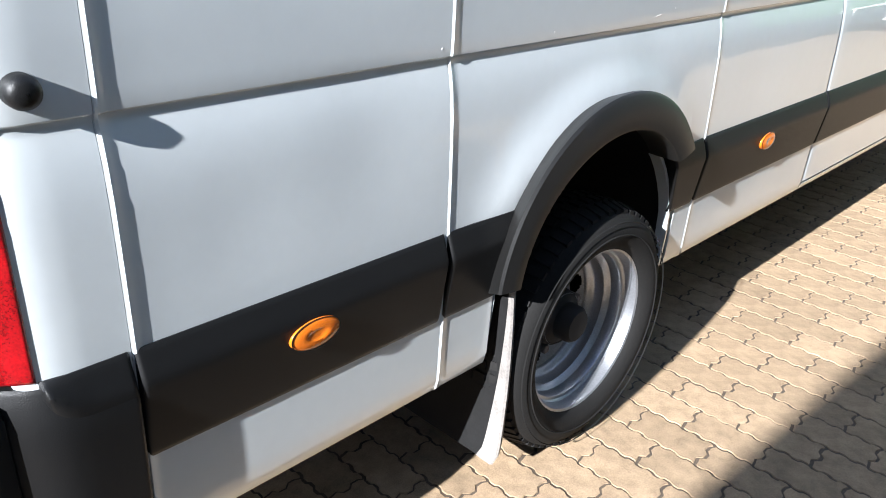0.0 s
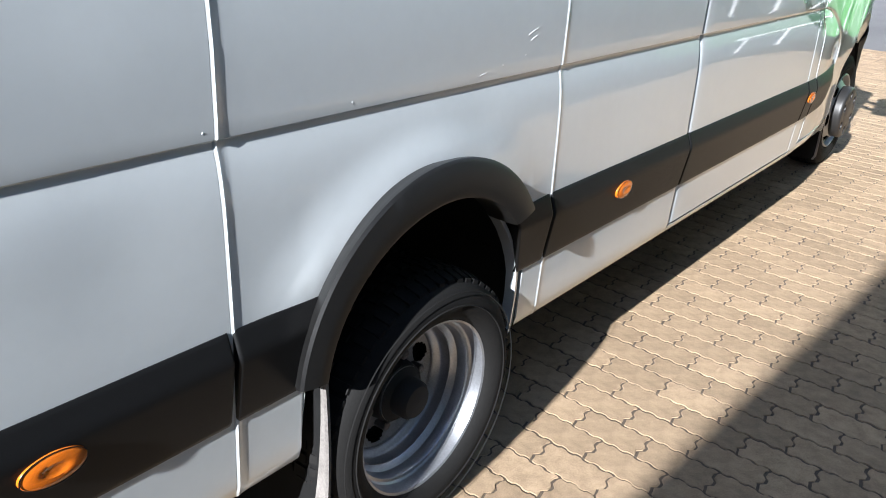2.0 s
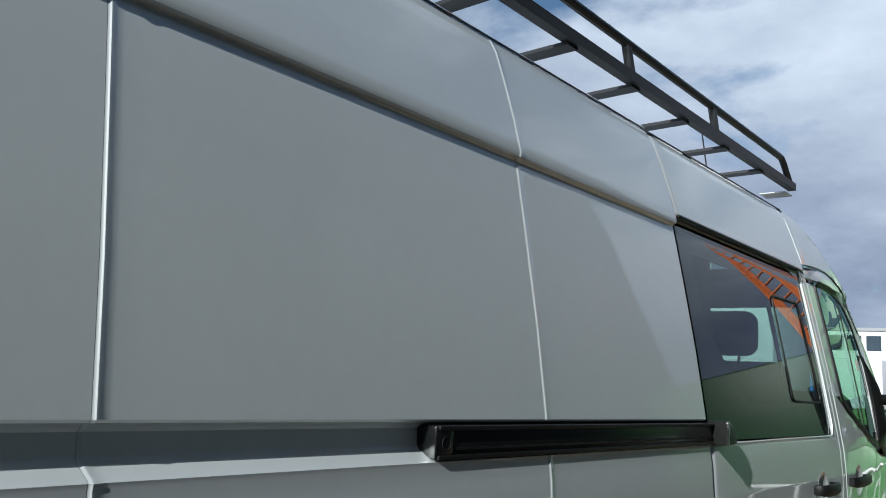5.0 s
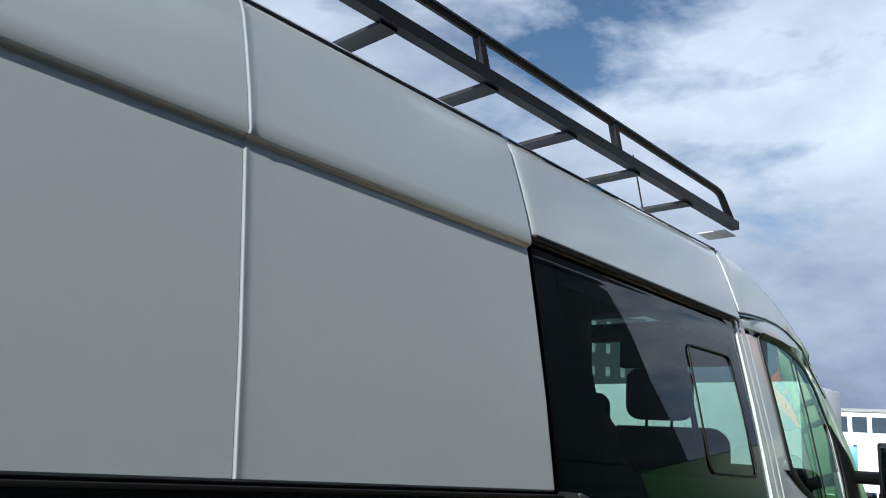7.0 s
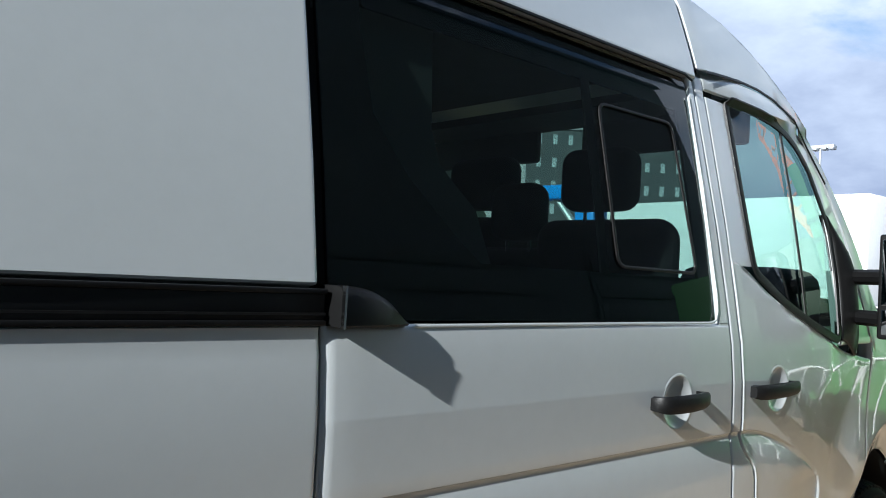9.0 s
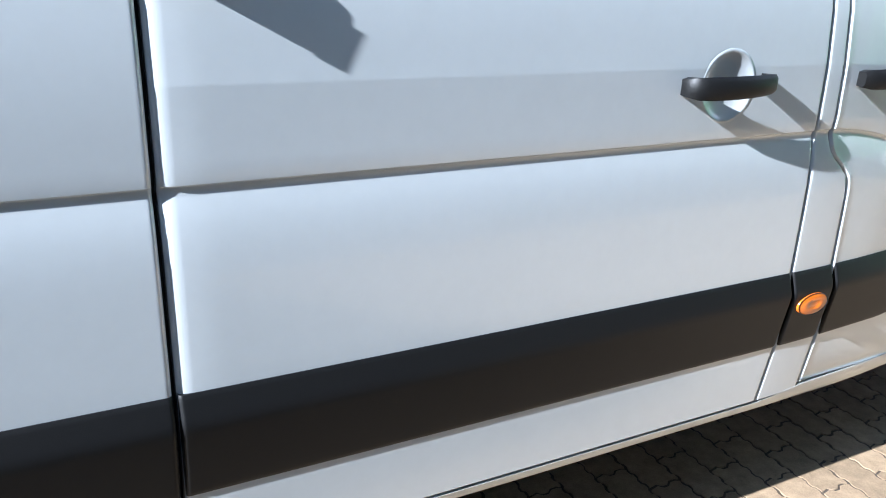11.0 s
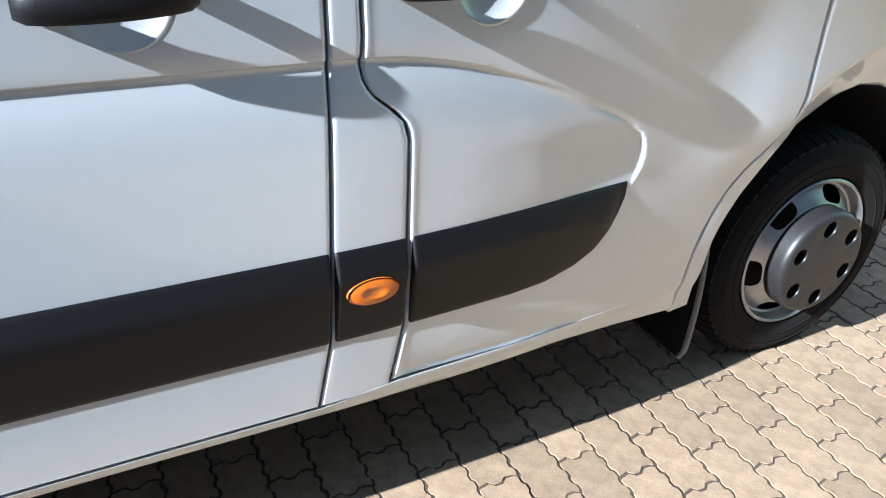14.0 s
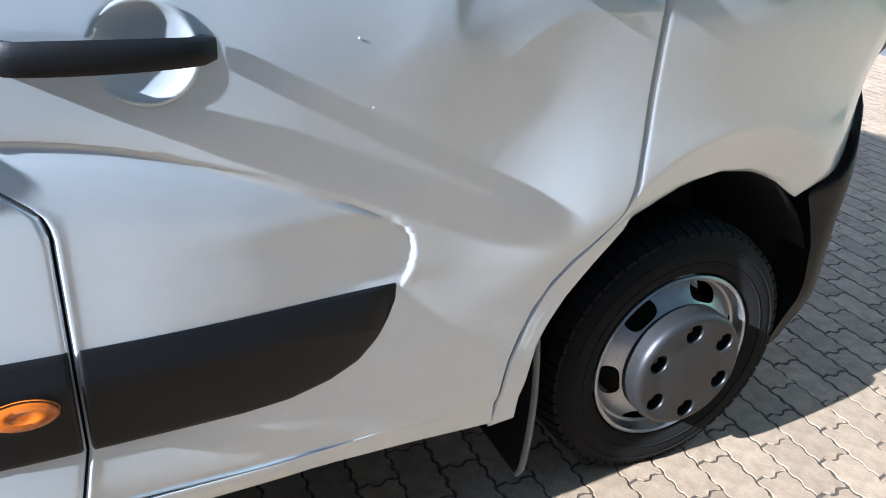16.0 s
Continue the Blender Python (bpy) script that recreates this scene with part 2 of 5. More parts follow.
def lathe(profile, n=48, axis="y", at=(0, 0, 0), bm=None, closed=False):
    """Turns (r, a) pairs round an axis; a runs along it."""
    bm = bm or bmesh.new()
    rings = []
    for r, a in profile:
        ring = []
        for i in range(n):
            c, s = math.cos(2 * math.pi * i / n) * r, math.sin(2 * math.pi * i / n) * r
            p = {"y": (c, a, s), "x": (a, c, s), "z": (c, s, a)}[axis]
            ring.append(bm.verts.new(Vector(at) + Vector(p)))
        rings.append(ring)
    pairs = list(zip(rings, rings[1:])) + ([(rings[-1], rings[0])] if closed else [])
    for a, b in pairs:
        for i in range(n):
            bm.faces.new((a[i], a[(i + 1) % n], b[(i + 1) % n], b[i]))
    return bm


def cap(bm, ring):
    return bm.faces.new(ring)


def tube(points, r, n=10, bm=None, square=False, closed=False):
    """A round or square bar along points."""
    bm = bm or bmesh.new()
    pts = [Vector(p) for p in points]
    rings = []
    for i, p in enumerate(pts):
        d = (pts[min(i + 1, len(pts) - 1)] - pts[max(i - 1, 0)]).normalized()
        up = Vector((0, 0, 1)) if abs(d.z) < 0.9 else Vector((1, 0, 0))
        s = d.cross(up).normalized()
        u = s.cross(d)
        k = 4 if square else n
        off = math.pi / 4 if square else 0
        rr = r * (math.sqrt(2) if square else 1)
        rings.append([bm.verts.new(p + (s * math.cos(off + 2 * math.pi * j / k) + u * math.sin(off + 2 * math.pi * j / k)) * rr) for j in range(k)])
    for a, b in zip(rings, rings[1:]):
        for j in range(len(a)):
            bm.faces.new((a[j], a[(j + 1) % len(a)], b[(j + 1) % len(a)], b[j]))
    cap(bm, rings[0][::-1])
    cap(bm, rings[-1])
    return bm


def prism(outline, y0, y1, bevel=0.0, bm=None):
    """A flat shape in x, z given a depth along y."""
    bm = bm or bmesh.new()
    f = bm.faces.new([bm.verts.new((x, y0, z)) for x, z in outline])
    r = bmesh.ops.extrude_face_region(bm, geom=[f])
    vs = [g for g in r["geom"] if isinstance(g, bmesh.types.BMVert)]
    for v in vs:
        v.co.y = y1
    if bevel:
        bmesh.ops.bevel(bm, geom=[e for e in bm.edges if len(e.link_faces) == 2 and e.calc_face_angle(0) > 0.9], offset=bevel, segments=2, profile=0.5, affect="EDGES", clamp_overlap=True)
    return bm


# ---- the van's skin ----
WIDTH = 2.0           # the far side mirrors the near one in this
REAR, NOSE = -1.26, 4.50
S0, S1, S2, S3 = -1.128, -0.566, 0.349, 1.148
S4 = lambda z: curve_at(((0.36, 2.365), (0.50, 2.388), (0.97, 2.394), (1.25, 2.384), (1.90, 2.352)), z)
S5 = lambda z: curve_at(((0.37, 2.500), (0.50, 2.523), (0.84, 2.521), (0.865, 2.517), (0.88, 2.505), (0.915, 2.462), (0.935, 2.449), (0.96, 2.444), (1.0, 2.446), (1.25, 2.432), (1.91, 2.405)), z)
DOOR_FRONT = lambda z: curve_at(((0.30, 3.235), (0.33, 3.246), (0.44, 3.262), (0.52, 3.291), (0.58, 3.325), (0.635, 3.371), (0.69, 3.435), (0.725, 3.480), (0.78, 3.496), (0.88, 3.496), (1.14, 3.475)), z)
SIDE = [(0.335, 0.022), (0.345, 0.014), (0.37, 0.008), (0.50, 0.004), (0.67, 0.0), (0.80, 0.002), (0.87, 0.0040), (0.91, 0.0075), (0.938, 0.0118), (0.954, 0.0155), (0.963, 0.0172),
        (0.969, 0.0158), (0.972, 0.0122), (0.978, 0.0115), (1.0, 0.011), (1.10, 0.011), (1.20, 0.018), (1.32, 0.036), (1.50, 0.066), (1.70, 0.106), (1.82, 0.131), (1.846, 0.1370),
        (1.853, 0.1390), (1.858, 0.1360), (1.862, 0.1275), (1.872, 0.1265), (1.95, 0.149), (2.05, 0.183), (2.12, 0.209), (2.16, 0.232), (2.20, 0.285), (2.23, 0.37), (2.25, 0.50), (2.262, 0.70), (2.265, 1.0)]
GROOVE = [(1.236, 0.0), (1.243, -0.002), (1.247, 0.003), (1.262, 0.030), (1.268, 0.033), (1.295, 0.031), (1.303, 0.022), (1.307, 0.004), (1.311, 0.0)]
ROWS = sorted({z for z, _ in SIDE[:30]} | {z for z, _ in GROOVE} | {0.40, 0.45, 0.55, 0.60, 0.64, 0.72, 0.76, 0.84, 0.89, 0.924, 1.05, 1.15, 1.4, 1.6, 1.75, 1.90, 2.0, 2.09})
CREASE = [(2.40, 0.968), (2.49, 0.968), (2.545, 0.960), (2.604, 0.949), (2.67, 0.930), (2.741, 0.904), (2.819, 0.874), (2.907, 0.834), (2.993, 0.790), (3.05, 0.758), (3.30, 0.618)]
# where the pressed panel of the front door ends
RISE = [(0.50, 2.96), (0.61, 2.993), (0.663, 3.014), (0.686, 3.025), (0.714, 3.032), (0.735, 3.033), (0.756, 3.027), (0.774, 3.014), (0.785, 3.000), (0.80, 2.98)]
TAPER = [(2.45, 0.0), (2.8, 0.017), (3.05, 0.043), (3.3, 0.074), (3.5, 0.098), (3.8, 0.134), (4.0, 0.160), (4.1, 0.181), (4.17, 0.206), (4.22, 0.234), (4.28, 0.280), (4.34, 0.343), (4.40, 0.428), (4.45, 0.53), (4.49, 0.66), (4.53, 0.85)]
CUPS = ((2.132, 1.067), (2.652, 1.067))
CUP_STEPS = [-0.072 + 0.006 * i for i in range(25)]
DENTS = ((-0.95, 0.80, 0.08, 0.0024), (-0.72, 0.86, 0.10, 0.0036), (-0.2, 1.62, 0.06, 0.0016), (-0.80, 1.15, 0.09, 0.0018), (0.05, 0.90, 0.07, 0.0020), (0.62, 0.80, 0.12, 0.0016))


def crease_z(x):
    return smooth_at(CREASE, x)


def warp(x, z):
    """Rows follow the waistline's fall on the front door."""
    if x <= 2.4 or x >= 3.3:
        return z
    s = (crease_z(x) - 0.968) * (1 - step(3.03, 3.3, x))
    return z + s * (step(0.45, 0.968, z) if z < 0.968 else 1 - step(0.968, 1.25, z))


def side_y(x, z, plain=False):
    """How far in the skin lies at a place along the van and a height."""
    z0 = z
    if 2.4 < x < 3.3:
        for _ in range(14):
            z0 = z - (warp(x, z0) - z0)
    y = curve_at(SIDE, z0)
    if x > 2.4:
        low = 0.0113 + 0.008 * (1 - step(0.335, 0.375, z))
        if z0 < 0.978:
            pressed = lerp(y, lerp(0.0185, 0.0125, step(0.77, 0.81, z)), step(2.60, 3.01, x) * step(0.52, 0.66, z)) if z0 < 0.968 else y
            sharp = step(0.655, 0.70, z)
            end = curve_at(RISE, z)
            f = lerp(step(2.50, 3.30, x), step(end - 0.001, end + 0.006, x), sharp)
            y = lerp(pressed, low, f)
    if x < S3:
        y += curve_at(GROOVE, z) * step(S3, S3 - 0.004, x)
    if x > 2.4:
        y += smooth_at(TAPER, x) * lerp(1.0, 0.55, step(0.85, 1.25, z))
        # the wing swells out round the wheel and turns in below a crease
        q = math.hypot((x - 3.785) / (0.47 if x < 3.785 else 0.49), (z - 0.36) / 0.5)
        high = step(0.56, 0.74, z) * step(3.08, 3.42, x)
        y += high * (-0.026 * (1 - step(0.95, 1.85, q)) + 0.040 * max(0.0, 1 - q) / 0.23)
    else:
        swell = math.hypot(x + 0.09, (z - 0.45) * 1.05)
        if not plain:
            y -= 0.016 * (1 - step(0.385, 0.50, swell)) * step(0.6, 0.75, z)
            for dx, dz, r, h in DENTS:
                y += h * math.exp(-((x - dx) ** 2 + (z - dz) ** 2) / (r * r))
    if x < S0:
        y += 0.05 * step(-1.19, -1.31, x) ** 2
    if not plain:
        for cx, cz in CUPS:
            d = math.hypot(x - cx, z - cz)
            if d < 0.0605:
                y += 0.020 * (1 - step(0.048, 0.0605, d))
    return y


def spaced(a, b, gap, fine=(0.0015, 0.003, 0.0045, 0.0065, 0.010, 0.016, 0.024)):
    """Columns from a to b, denser at both ends."""
    n = max(2, int(round((b - a - 2 * fine[-1]) / gap)))
    mid = [lerp(a + fine[-1], b - fine[-1], i / n) for i in range(1, n)]
    return [a] + [a + f for f in fine] + mid + [b - f for f in reversed(fine)] + [b]


def skin(left, right, low, high, rows=None, gap=0.05, ridge=0.0, flange=0.022, far=False, proud=None, ends=(True, True, True, True), cols=None, sink=0.0):
    """A pressed panel between two edges (functions of height) and a lower and an upper line (functions of length).
    ends: whether its left, right, lower and upper edges are rolled in."""
    bm = bmesh.new()
    fl = left if callable(left) else (lambda z: left)
    fr = right if callable(right) else (lambda z: right)
    fb = low if callable(low) else (lambda x: low)
    ft = high if callable(high) else (lambda x: high)
    a, b = fl(1.0), fr(1.0)
    xs = cols or spaced(a, b, gap)
    lo = min(fb(x) for x in xs)
    hi = max(ft(x) for x in xs)
    zs = [z for z in (rows or ROWS) if lo < z < hi]
    grid = []
    for x0 in xs:
        u = (x0 - a) / (b - a)
        zb, zt = fb(x0), ft(x0)
        col, edge = [], [zb, zb + 0.0025, zb + 0.006]
        edge2 = [zt - 0.006, zt - 0.0025, zt]
        for z in edge + [warp(x0, z) for z in zs] + edge2:
            z = min(max(z, zb), zt)
            x = lerp(fl(z), fr(z), u)
            y = side_y(x, z)
            roll = 0.0
            for on, d in zip(ends, (x - fl(z), fr(z) - x, z - zb, zt - z)):
                if on and d < 0.006:
                    roll = max(roll, 0.0045 * (1 - d / 0.006) ** 2)
            if ridge:
                d = x - fl(z)
                roll -= ridge * math.exp(-((d - 0.0042) / (0.0017 if d < 0.0042 else 0.0080)) ** 2)
            if sink:
                roll += sink * math.exp(-((x - fl(z)) / 0.012) ** 2)
            if proud:
                y -= proud(x, z, u, (z - zb) / max(1e-6, zt - zb))
            y += roll
            col.append(bm.verts.new((x, WIDTH - y if far else y, z)))
        grid.append(col)
    for i in range(len(grid) - 1):
        for j in range(len(grid[0]) - 1):
            bm.faces.new((grid[i][j], grid[i + 1][j], grid[i + 1][j + 1], grid[i][j + 1]))
    bmesh.ops.remove_doubles(bm, verts=bm.verts, dist=0.0002)
    bmesh.ops.dissolve_degenerate(bm, edges=bm.edges, dist=0.0002)
    if flange:
        rim = [e for e in bm.edges if len(e.link_faces) == 1]
        r = bmesh.ops.extrude_edge_only(bm, edges=rim)
        for v in r["geom"]:
            if isinstance(v, bmesh.types.BMVert):
                v.co.y += -flange if far else flange
    return bm


# ---- the van ----
van = thing("crew_van", "silver high-roof crew van with black side trim on block paving", "van")

ARCH_REAR = [(-0.425, 0.335), (-0.415, 0.50)] + [(-0.055 - 0.36 * math.cos(a * math.pi / 24), 0.50 + 0.315 * math.sin(a * math.pi / 24)) for a in range(1, 24)] + [(0.262, 0.50), (0.267, 0.335)]
ARCH_FRONT = [(3.494, 0.680), (3.555, 0.712), (3.65, 0.744), (3.76, 0.758), (3.87, 0.742), (3.98, 0.705), (4.086, 0.655), (4.15, 0.695), (4.21, 0.760), (4.27, 0.840), (4.35, 0.880), (4.50, 0.90)]
LIP_REAR = lambda z: curve_at(((0.262, 3.297), (0.35, 3.306), (0.465, 3.328), (0.51, 3.350), (0.558, 3.383), (0.627, 3.446), (0.69, 3.512)), z)
BELT = [(2.40, 1.425), (2.52, 1.405), (2.56, 1.375), (2.62, 1.342), (2.73, 1.298), (2.89, 1.245), (3.06, 1.196), (3.20, 1.155), (3.48, 1.118)]
DOOR_TOP = [(2.40, 1.915), (2.46, 1.922), (2.60, 1.932), (2.72, 1.932), (2.83, 1.920), (2.97, 1.882), (3.08, 1.812), (3.20, 1.705), (3.34, 1.51), (3.48, 1.128)]
PILLAR = [(2.34, 2.160), (2.44, 2.155), (2.56, 2.132), (2.70, 2.088), (2.82, 2.032), (2.94, 1.962), (3.06, 1.880), (3.18, 1.782), (3.32, 1.640), (3.44, 1.480), (3.54, 1.300), (3.60, 1.255), (3.75, 1.215), (3.9, 1.205), (4.1, 1.165), (4.25, 1.10), (4.38, 1.0), (4.50, 0.89)]
WINDOW_TOP = [(2.40, 1.866), (2.70, 1.864), (2.80, 1.856), (2.90, 1.836), (2.97, 1.803), (3.05, 1.735), (3.11, 1.655), (3.145, 1.565), (3.155, 1.41), (3.157, 1.17)]
belt = lambda x: smooth_at(BELT, x)
door_top = lambda x: smooth_at(DOOR_TOP, x)
pillar = lambda x: smooth_at(PILLAR, x)
window_top = lambda x: curve_at(WINDOW_TOP, x)
arch_rear = lambda x: max(0.335, curve_at(ARCH_REAR, x)) if -0.425 < x < 0.267 else 0.335
arch_front = lambda x: curve_at(ARCH_FRONT, x)
UPPER = 2.158
HEAD = 1.889          # lower edge of the metal over the side window
post = lambda z: curve_at(((1.25, 0.058), (1.60, 0.044), (1.86, 0.030)), z)
under = lambda x, z: max(0.0, 0.131 + 0.215 * (z - 1.82) - side_y(x, z)) * (1 - step(2.44, 2.62, x)) if z > 1.846 and x < 2.62 else 0.0
DOOR_ROWS = sorted(set(ROWS) | {0.675 + 0.015 * i for i in range(20)} | {CUPS[1][1] + d for d in CUP_STEPS})
WING_ROWS = sorted(set(ROWS) | {0.655 + 0.0085 * i for i in range(30)})
DOOR_COLS = sorted({CUPS[1][0] + d for d in CUP_STEPS} | {2.446 + d for d in (0.0, 0.0015, 0.003, 0.0045, 0.0065, 0.010, 0.016, 0.024)} | {2.49 + 0.03 * i for i in range(15)} | {2.925 + 0.004 * i for i in range(46)} | {3.115 + 0.03 * i for i in range(13)} | {3.4795 - d for d in (0.0, 0.0015, 0.003, 0.006, 0.012)})

for far in (False, True):
    def panel(name, *a, label="", parent=van, mat=PAINT, **k):
        return part(name, skin(*a, far=far, **k), mat, parent, label)

    # cargo body behind the sliding door
    panel("rear_corner_panel", REAR, S0 - 0.0008, 0.50, UPPER, gap=0.03, ends=(True, False, True, True))
    panel("side_panel", S0, S1 - 0.0008, 0.335, UPPER, ridge=0.0036, ends=(False, False, True, True))
    cols = sorted(set(spaced(S1, S2 - 0.0008, 0.04)) | {-0.4255, -0.4245, -0.415, -0.40, 0.262, 0.2665, 0.2675, 0.25})
    panel("wheel_arch_panel", S1, S2 - 0.0008, arch_rear, UPPER, ridge=0.0026, cols=cols, ends=(False, False, True, True))
    panel("side_panel", S2, S3 - 0.004, 0.335, UPPER, ridge=0.0020, ends=(False, True, True, True))
    panel("sill", S3 - 0.002, lambda z: 3.24, lambda x: curve_at(((2.40, 0.335), (2.65, 0.327), (2.88, 0.328), (3.05, 0.316), (3.24, 0.294)), x), lambda x: curve_at(((2.3, 0.362), (2.37, 0.362), (2.5, 0.378), (3.0, 0.374), (3.24, 0.370)), x), rows=[0.34, 0.35], ends=(False, False, True, False))
    # sliding door
    cols = sorted(set(spaced(S3 + 0.003, S4(1.0) - 0.003, 0.05)) | {CUPS[0][0] + d for d in CUP_STEPS})
    rows = sorted(set(ROWS) | {CUPS[0][1] + d for d in CUP_STEPS})
    door = panel("sliding_door", S3 + 0.003, lambda z: S4(z) - 0.003, 0.366, 1.248, sink=0.005, cols=cols, rows=rows, label="silver sliding side door, closed")
    panel("door_post", lambda z: S4(z) - post(z), lambda z: S4(z) - 0.003, 1.244, HEAD, parent=door, gap=0.02, proud=lambda x, z, u, v: -under(x, z), ends=(True, True, False, False))
    panel("door_header", S3 + 0.002, lambda z: S4(z) - 0.003, HEAD, UPPER - 0.006, parent=door, sink=0.004)
    # post between the doors, up to the roof
    panel("centre_pillar", lambda z: S4(z) + 0.001, lambda z: S5(z) - 0.004, 0.366, 1.905, gap=0.03, proud=lambda x, z, u, v: -under(x, z))
    # front door
    fdoor = panel("front_door", S5, lambda z: DOOR_FRONT(z) - 0.003, lambda x: curve_at(((2.50, 0.382), (3.1, 0.366), (3.25, 0.352)), x), belt, ridge=0.0012, rows=DOOR_ROWS, cols=DOOR_COLS, label="silver front passenger door, closed" if not far else "")
    panel("window_post", S5, lambda z: curve_at(((1.36, 2.558), (1.40, 2.545), (1.55, 2.525), (1.85, 2.512)), z), 1.40, 1.852, parent=fdoor, gap=0.02, ends=(True, True, False, False))
    cols = sorted({2.405, 2.408, 2.412} | {2.43 + 0.02 * i for i in range(33)} | {3.08, 3.10, 3.12, 3.14, 3.15, 3.155, 3.157, 3.16, 3.2, 3.3, 3.4, 3.46})
    panel("window_surround", 2.405, 3.46, lambda x: max(window_top(x) + 0.004, belt(x) - 0.002), lambda x: max(door_top(x), belt(x) + 0.004), parent=fdoor, cols=cols, rows=[1.2, 1.3, 1.4, 1.5, 1.6, 1.7, 1.8, 1.87, 1.89], ends=(True, False, True, True), proud=lambda x, z, u, v: -under(x, z))
    # cab roof side and windscreen pillar
    cols = [2.376 + 0.03 * i for i in range(41)]
    panel("windscreen_pillar", lambda z: 2.376, cols[-1], lambda x: max(door_top(x) + 0.004, belt(x) + 0.02), pillar, cols=cols, rows=[1.2 + 0.06 * i for i in range(17)], ends=(True, False, True, False))
    # front wing, arch strip and bumper
    cols = sorted({3.482, 3.485, 3.49, 3.497, 3.505, 3.52} | {3.53 + 0.012 * i for i in range(50)} | {4.13 + 0.015 * i for i in range(25)} | {4.086, 4.505})
    panel("front_wing", lambda z: DOOR_FRONT(z) + 0.002, 4.5, arch_front, lambda x: max(pillar(x) - 0.004, arch_front(x) + 0.01), cols=cols, rows=WING_ROWS, ends=(True, False, True, False), gap=0.03)
    panel("arch_strip", lambda z: DOOR_FRONT(z) + 0.001, LIP_REAR, 0.287, 0.716, gap=0.015, rows=[0.30 + 0.02 * i for i in range(20)], ends=(True, True, True, True), flange=0.05)
    cols = [4.10 + 0.02 * i for i in range(21)]
    panel("front_bumper", lambda z: curve_at(((0.22, 4.105), (0.27, 4.130), (0.34, 4.150), (0.42, 4.156), (0.52, 4.143), (0.60, 4.115), (0.655, 4.086), (0.72, 4.095)), z), 4.5, 0.22, lambda x: max(0.3, arch_front(x) - 0.004), cols=cols,
          rows=[0.24 + 0.02 * i for i in range(33)], mat=PLASTIC, flange=0.10, ends=(True, False, True, True), proud=lambda x, z, u, v: 0.004 + 0.050 * step(4.09, 4.22, x) * step(0.20, 0.36, z) * (1 - 0.6 * step(0.55, 0.85, z)), label="black plastic front bumper")
    # dark structure behind the gaps
    shade = lambda x, z, u, v: -0.030
    panel("inner_side", REAR + 0.03, S3 + 0.06, lambda x: max(0.36, arch_rear(x) + 0.01), 2.14, mat=LINER, proud=shade, flange=0.0, gap=0.1)
    panel("inner_door", S3 + 0.05, 3.44, lambda x: max(0.37, 0.40 if x < 3.2 else 0.72), lambda x: 1.22 if x < 3 else 1.12, mat=LINER, proud=shade, flange=0.0, gap=0.1)
    panel("inner_header", S3 + 0.05, 2.42, 1.865, 2.14, mat=LINER, proud=shade, flange=0.0, gap=0.1)
    panel("inner_post", 2.30, 2.48, 1.2, 1.88, mat=LINER, proud=shade, flange=0.0, gap=0.1)

    # panes
    if far:
        panel("closed_panel", S3 + 0.010, lambda z: S4(z) - post(z) + 0.004, 1.250, HEAD - 0.001, parent=door, ends=(False,) * 4)
    hole = lambda x, z, u, v: -0.006 - under(x, z)
    pane = None if far else panel("side_window", S3 + 0.018, lambda z: S4(z) - post(z) - 0.004, 1.254, HEAD - 0.005, mat=TINTED, proud=hole, flange=0.0, parent=door, gap=0.06, ends=(False,) * 4, label="dark tinted fixed side window")
    frit = lambda x, z, u, v: -0.0075 - under(x, z)
    frit_edge = lambda z: curve_at(((1.357, 1.505), (1.42, 1.42), (1.495, 1.345), (1.53, 1.300), (1.59, 1.272), (1.75, 1.255)), z)
    for lo_x, hi_x, lo_z, hi_z in () if far else ((S3 + 0.017, frit_edge, 1.357, HEAD - 0.004), (S3 + 0.017, 2.262, 1.253, 1.357), (1.262, 2.262, 1.79, HEAD - 0.004), (2.262, lambda z: S4(z) - post(z) - 0.003, 1.253, HEAD - 0.004), (1.872, 1.892, 1.352, 1.80)):
        panel("window_border", lo_x, hi_x, lo_z, hi_z, mat=GLOSSY_BLACK, proud=frit, flange=0.008, parent=door, gap=0.05, ends=(False,) * 4)
    panel("door_glass", lambda z: curve_at(((1.36, 2.552), (1.40, 2.540), (1.55, 2.520), (1.85, 2.507)), z), 3.156, lambda x: belt(x) - 0.006, lambda x: window_top(x) + 0.006, mat=FAR_GLASS if far else GREEN_GLASS, proud=hole, flange=0.0, parent=fdoor,
          cols=[2.50 + 0.025 * i for i in range(27)], rows=[1.25, 1.3, 1.4, 1.5, 1.6, 1.7, 1.8], ends=(False,) * 4)

# roof shell and front surfaces across the van
bm = bmesh.new()
half = [(UPPER - 0.002, side_y(0, UPPER))] + [(z, y) for z, y in SIDE if z > 2.165]
section = [(y, z) for z, y in half] + [(WIDTH - y, z) for z, y in reversed(half[:-1])]
xs = [REAR + 0.02] + [lerp(-1.2, 2.376, i / 18) for i in range(19)]
grid = [[bm.verts.new((x, y, z - 0.012 * (i == 0))) for y, z in section] for i, x in enumerate(xs)]
for a, b in zip(grid, grid[1:]):
    for j in range(len(section) - 1):
        bm.faces.new((a[j], b[j], b[j + 1], a[j + 1]))
part("roof", bm, PAINT, van)


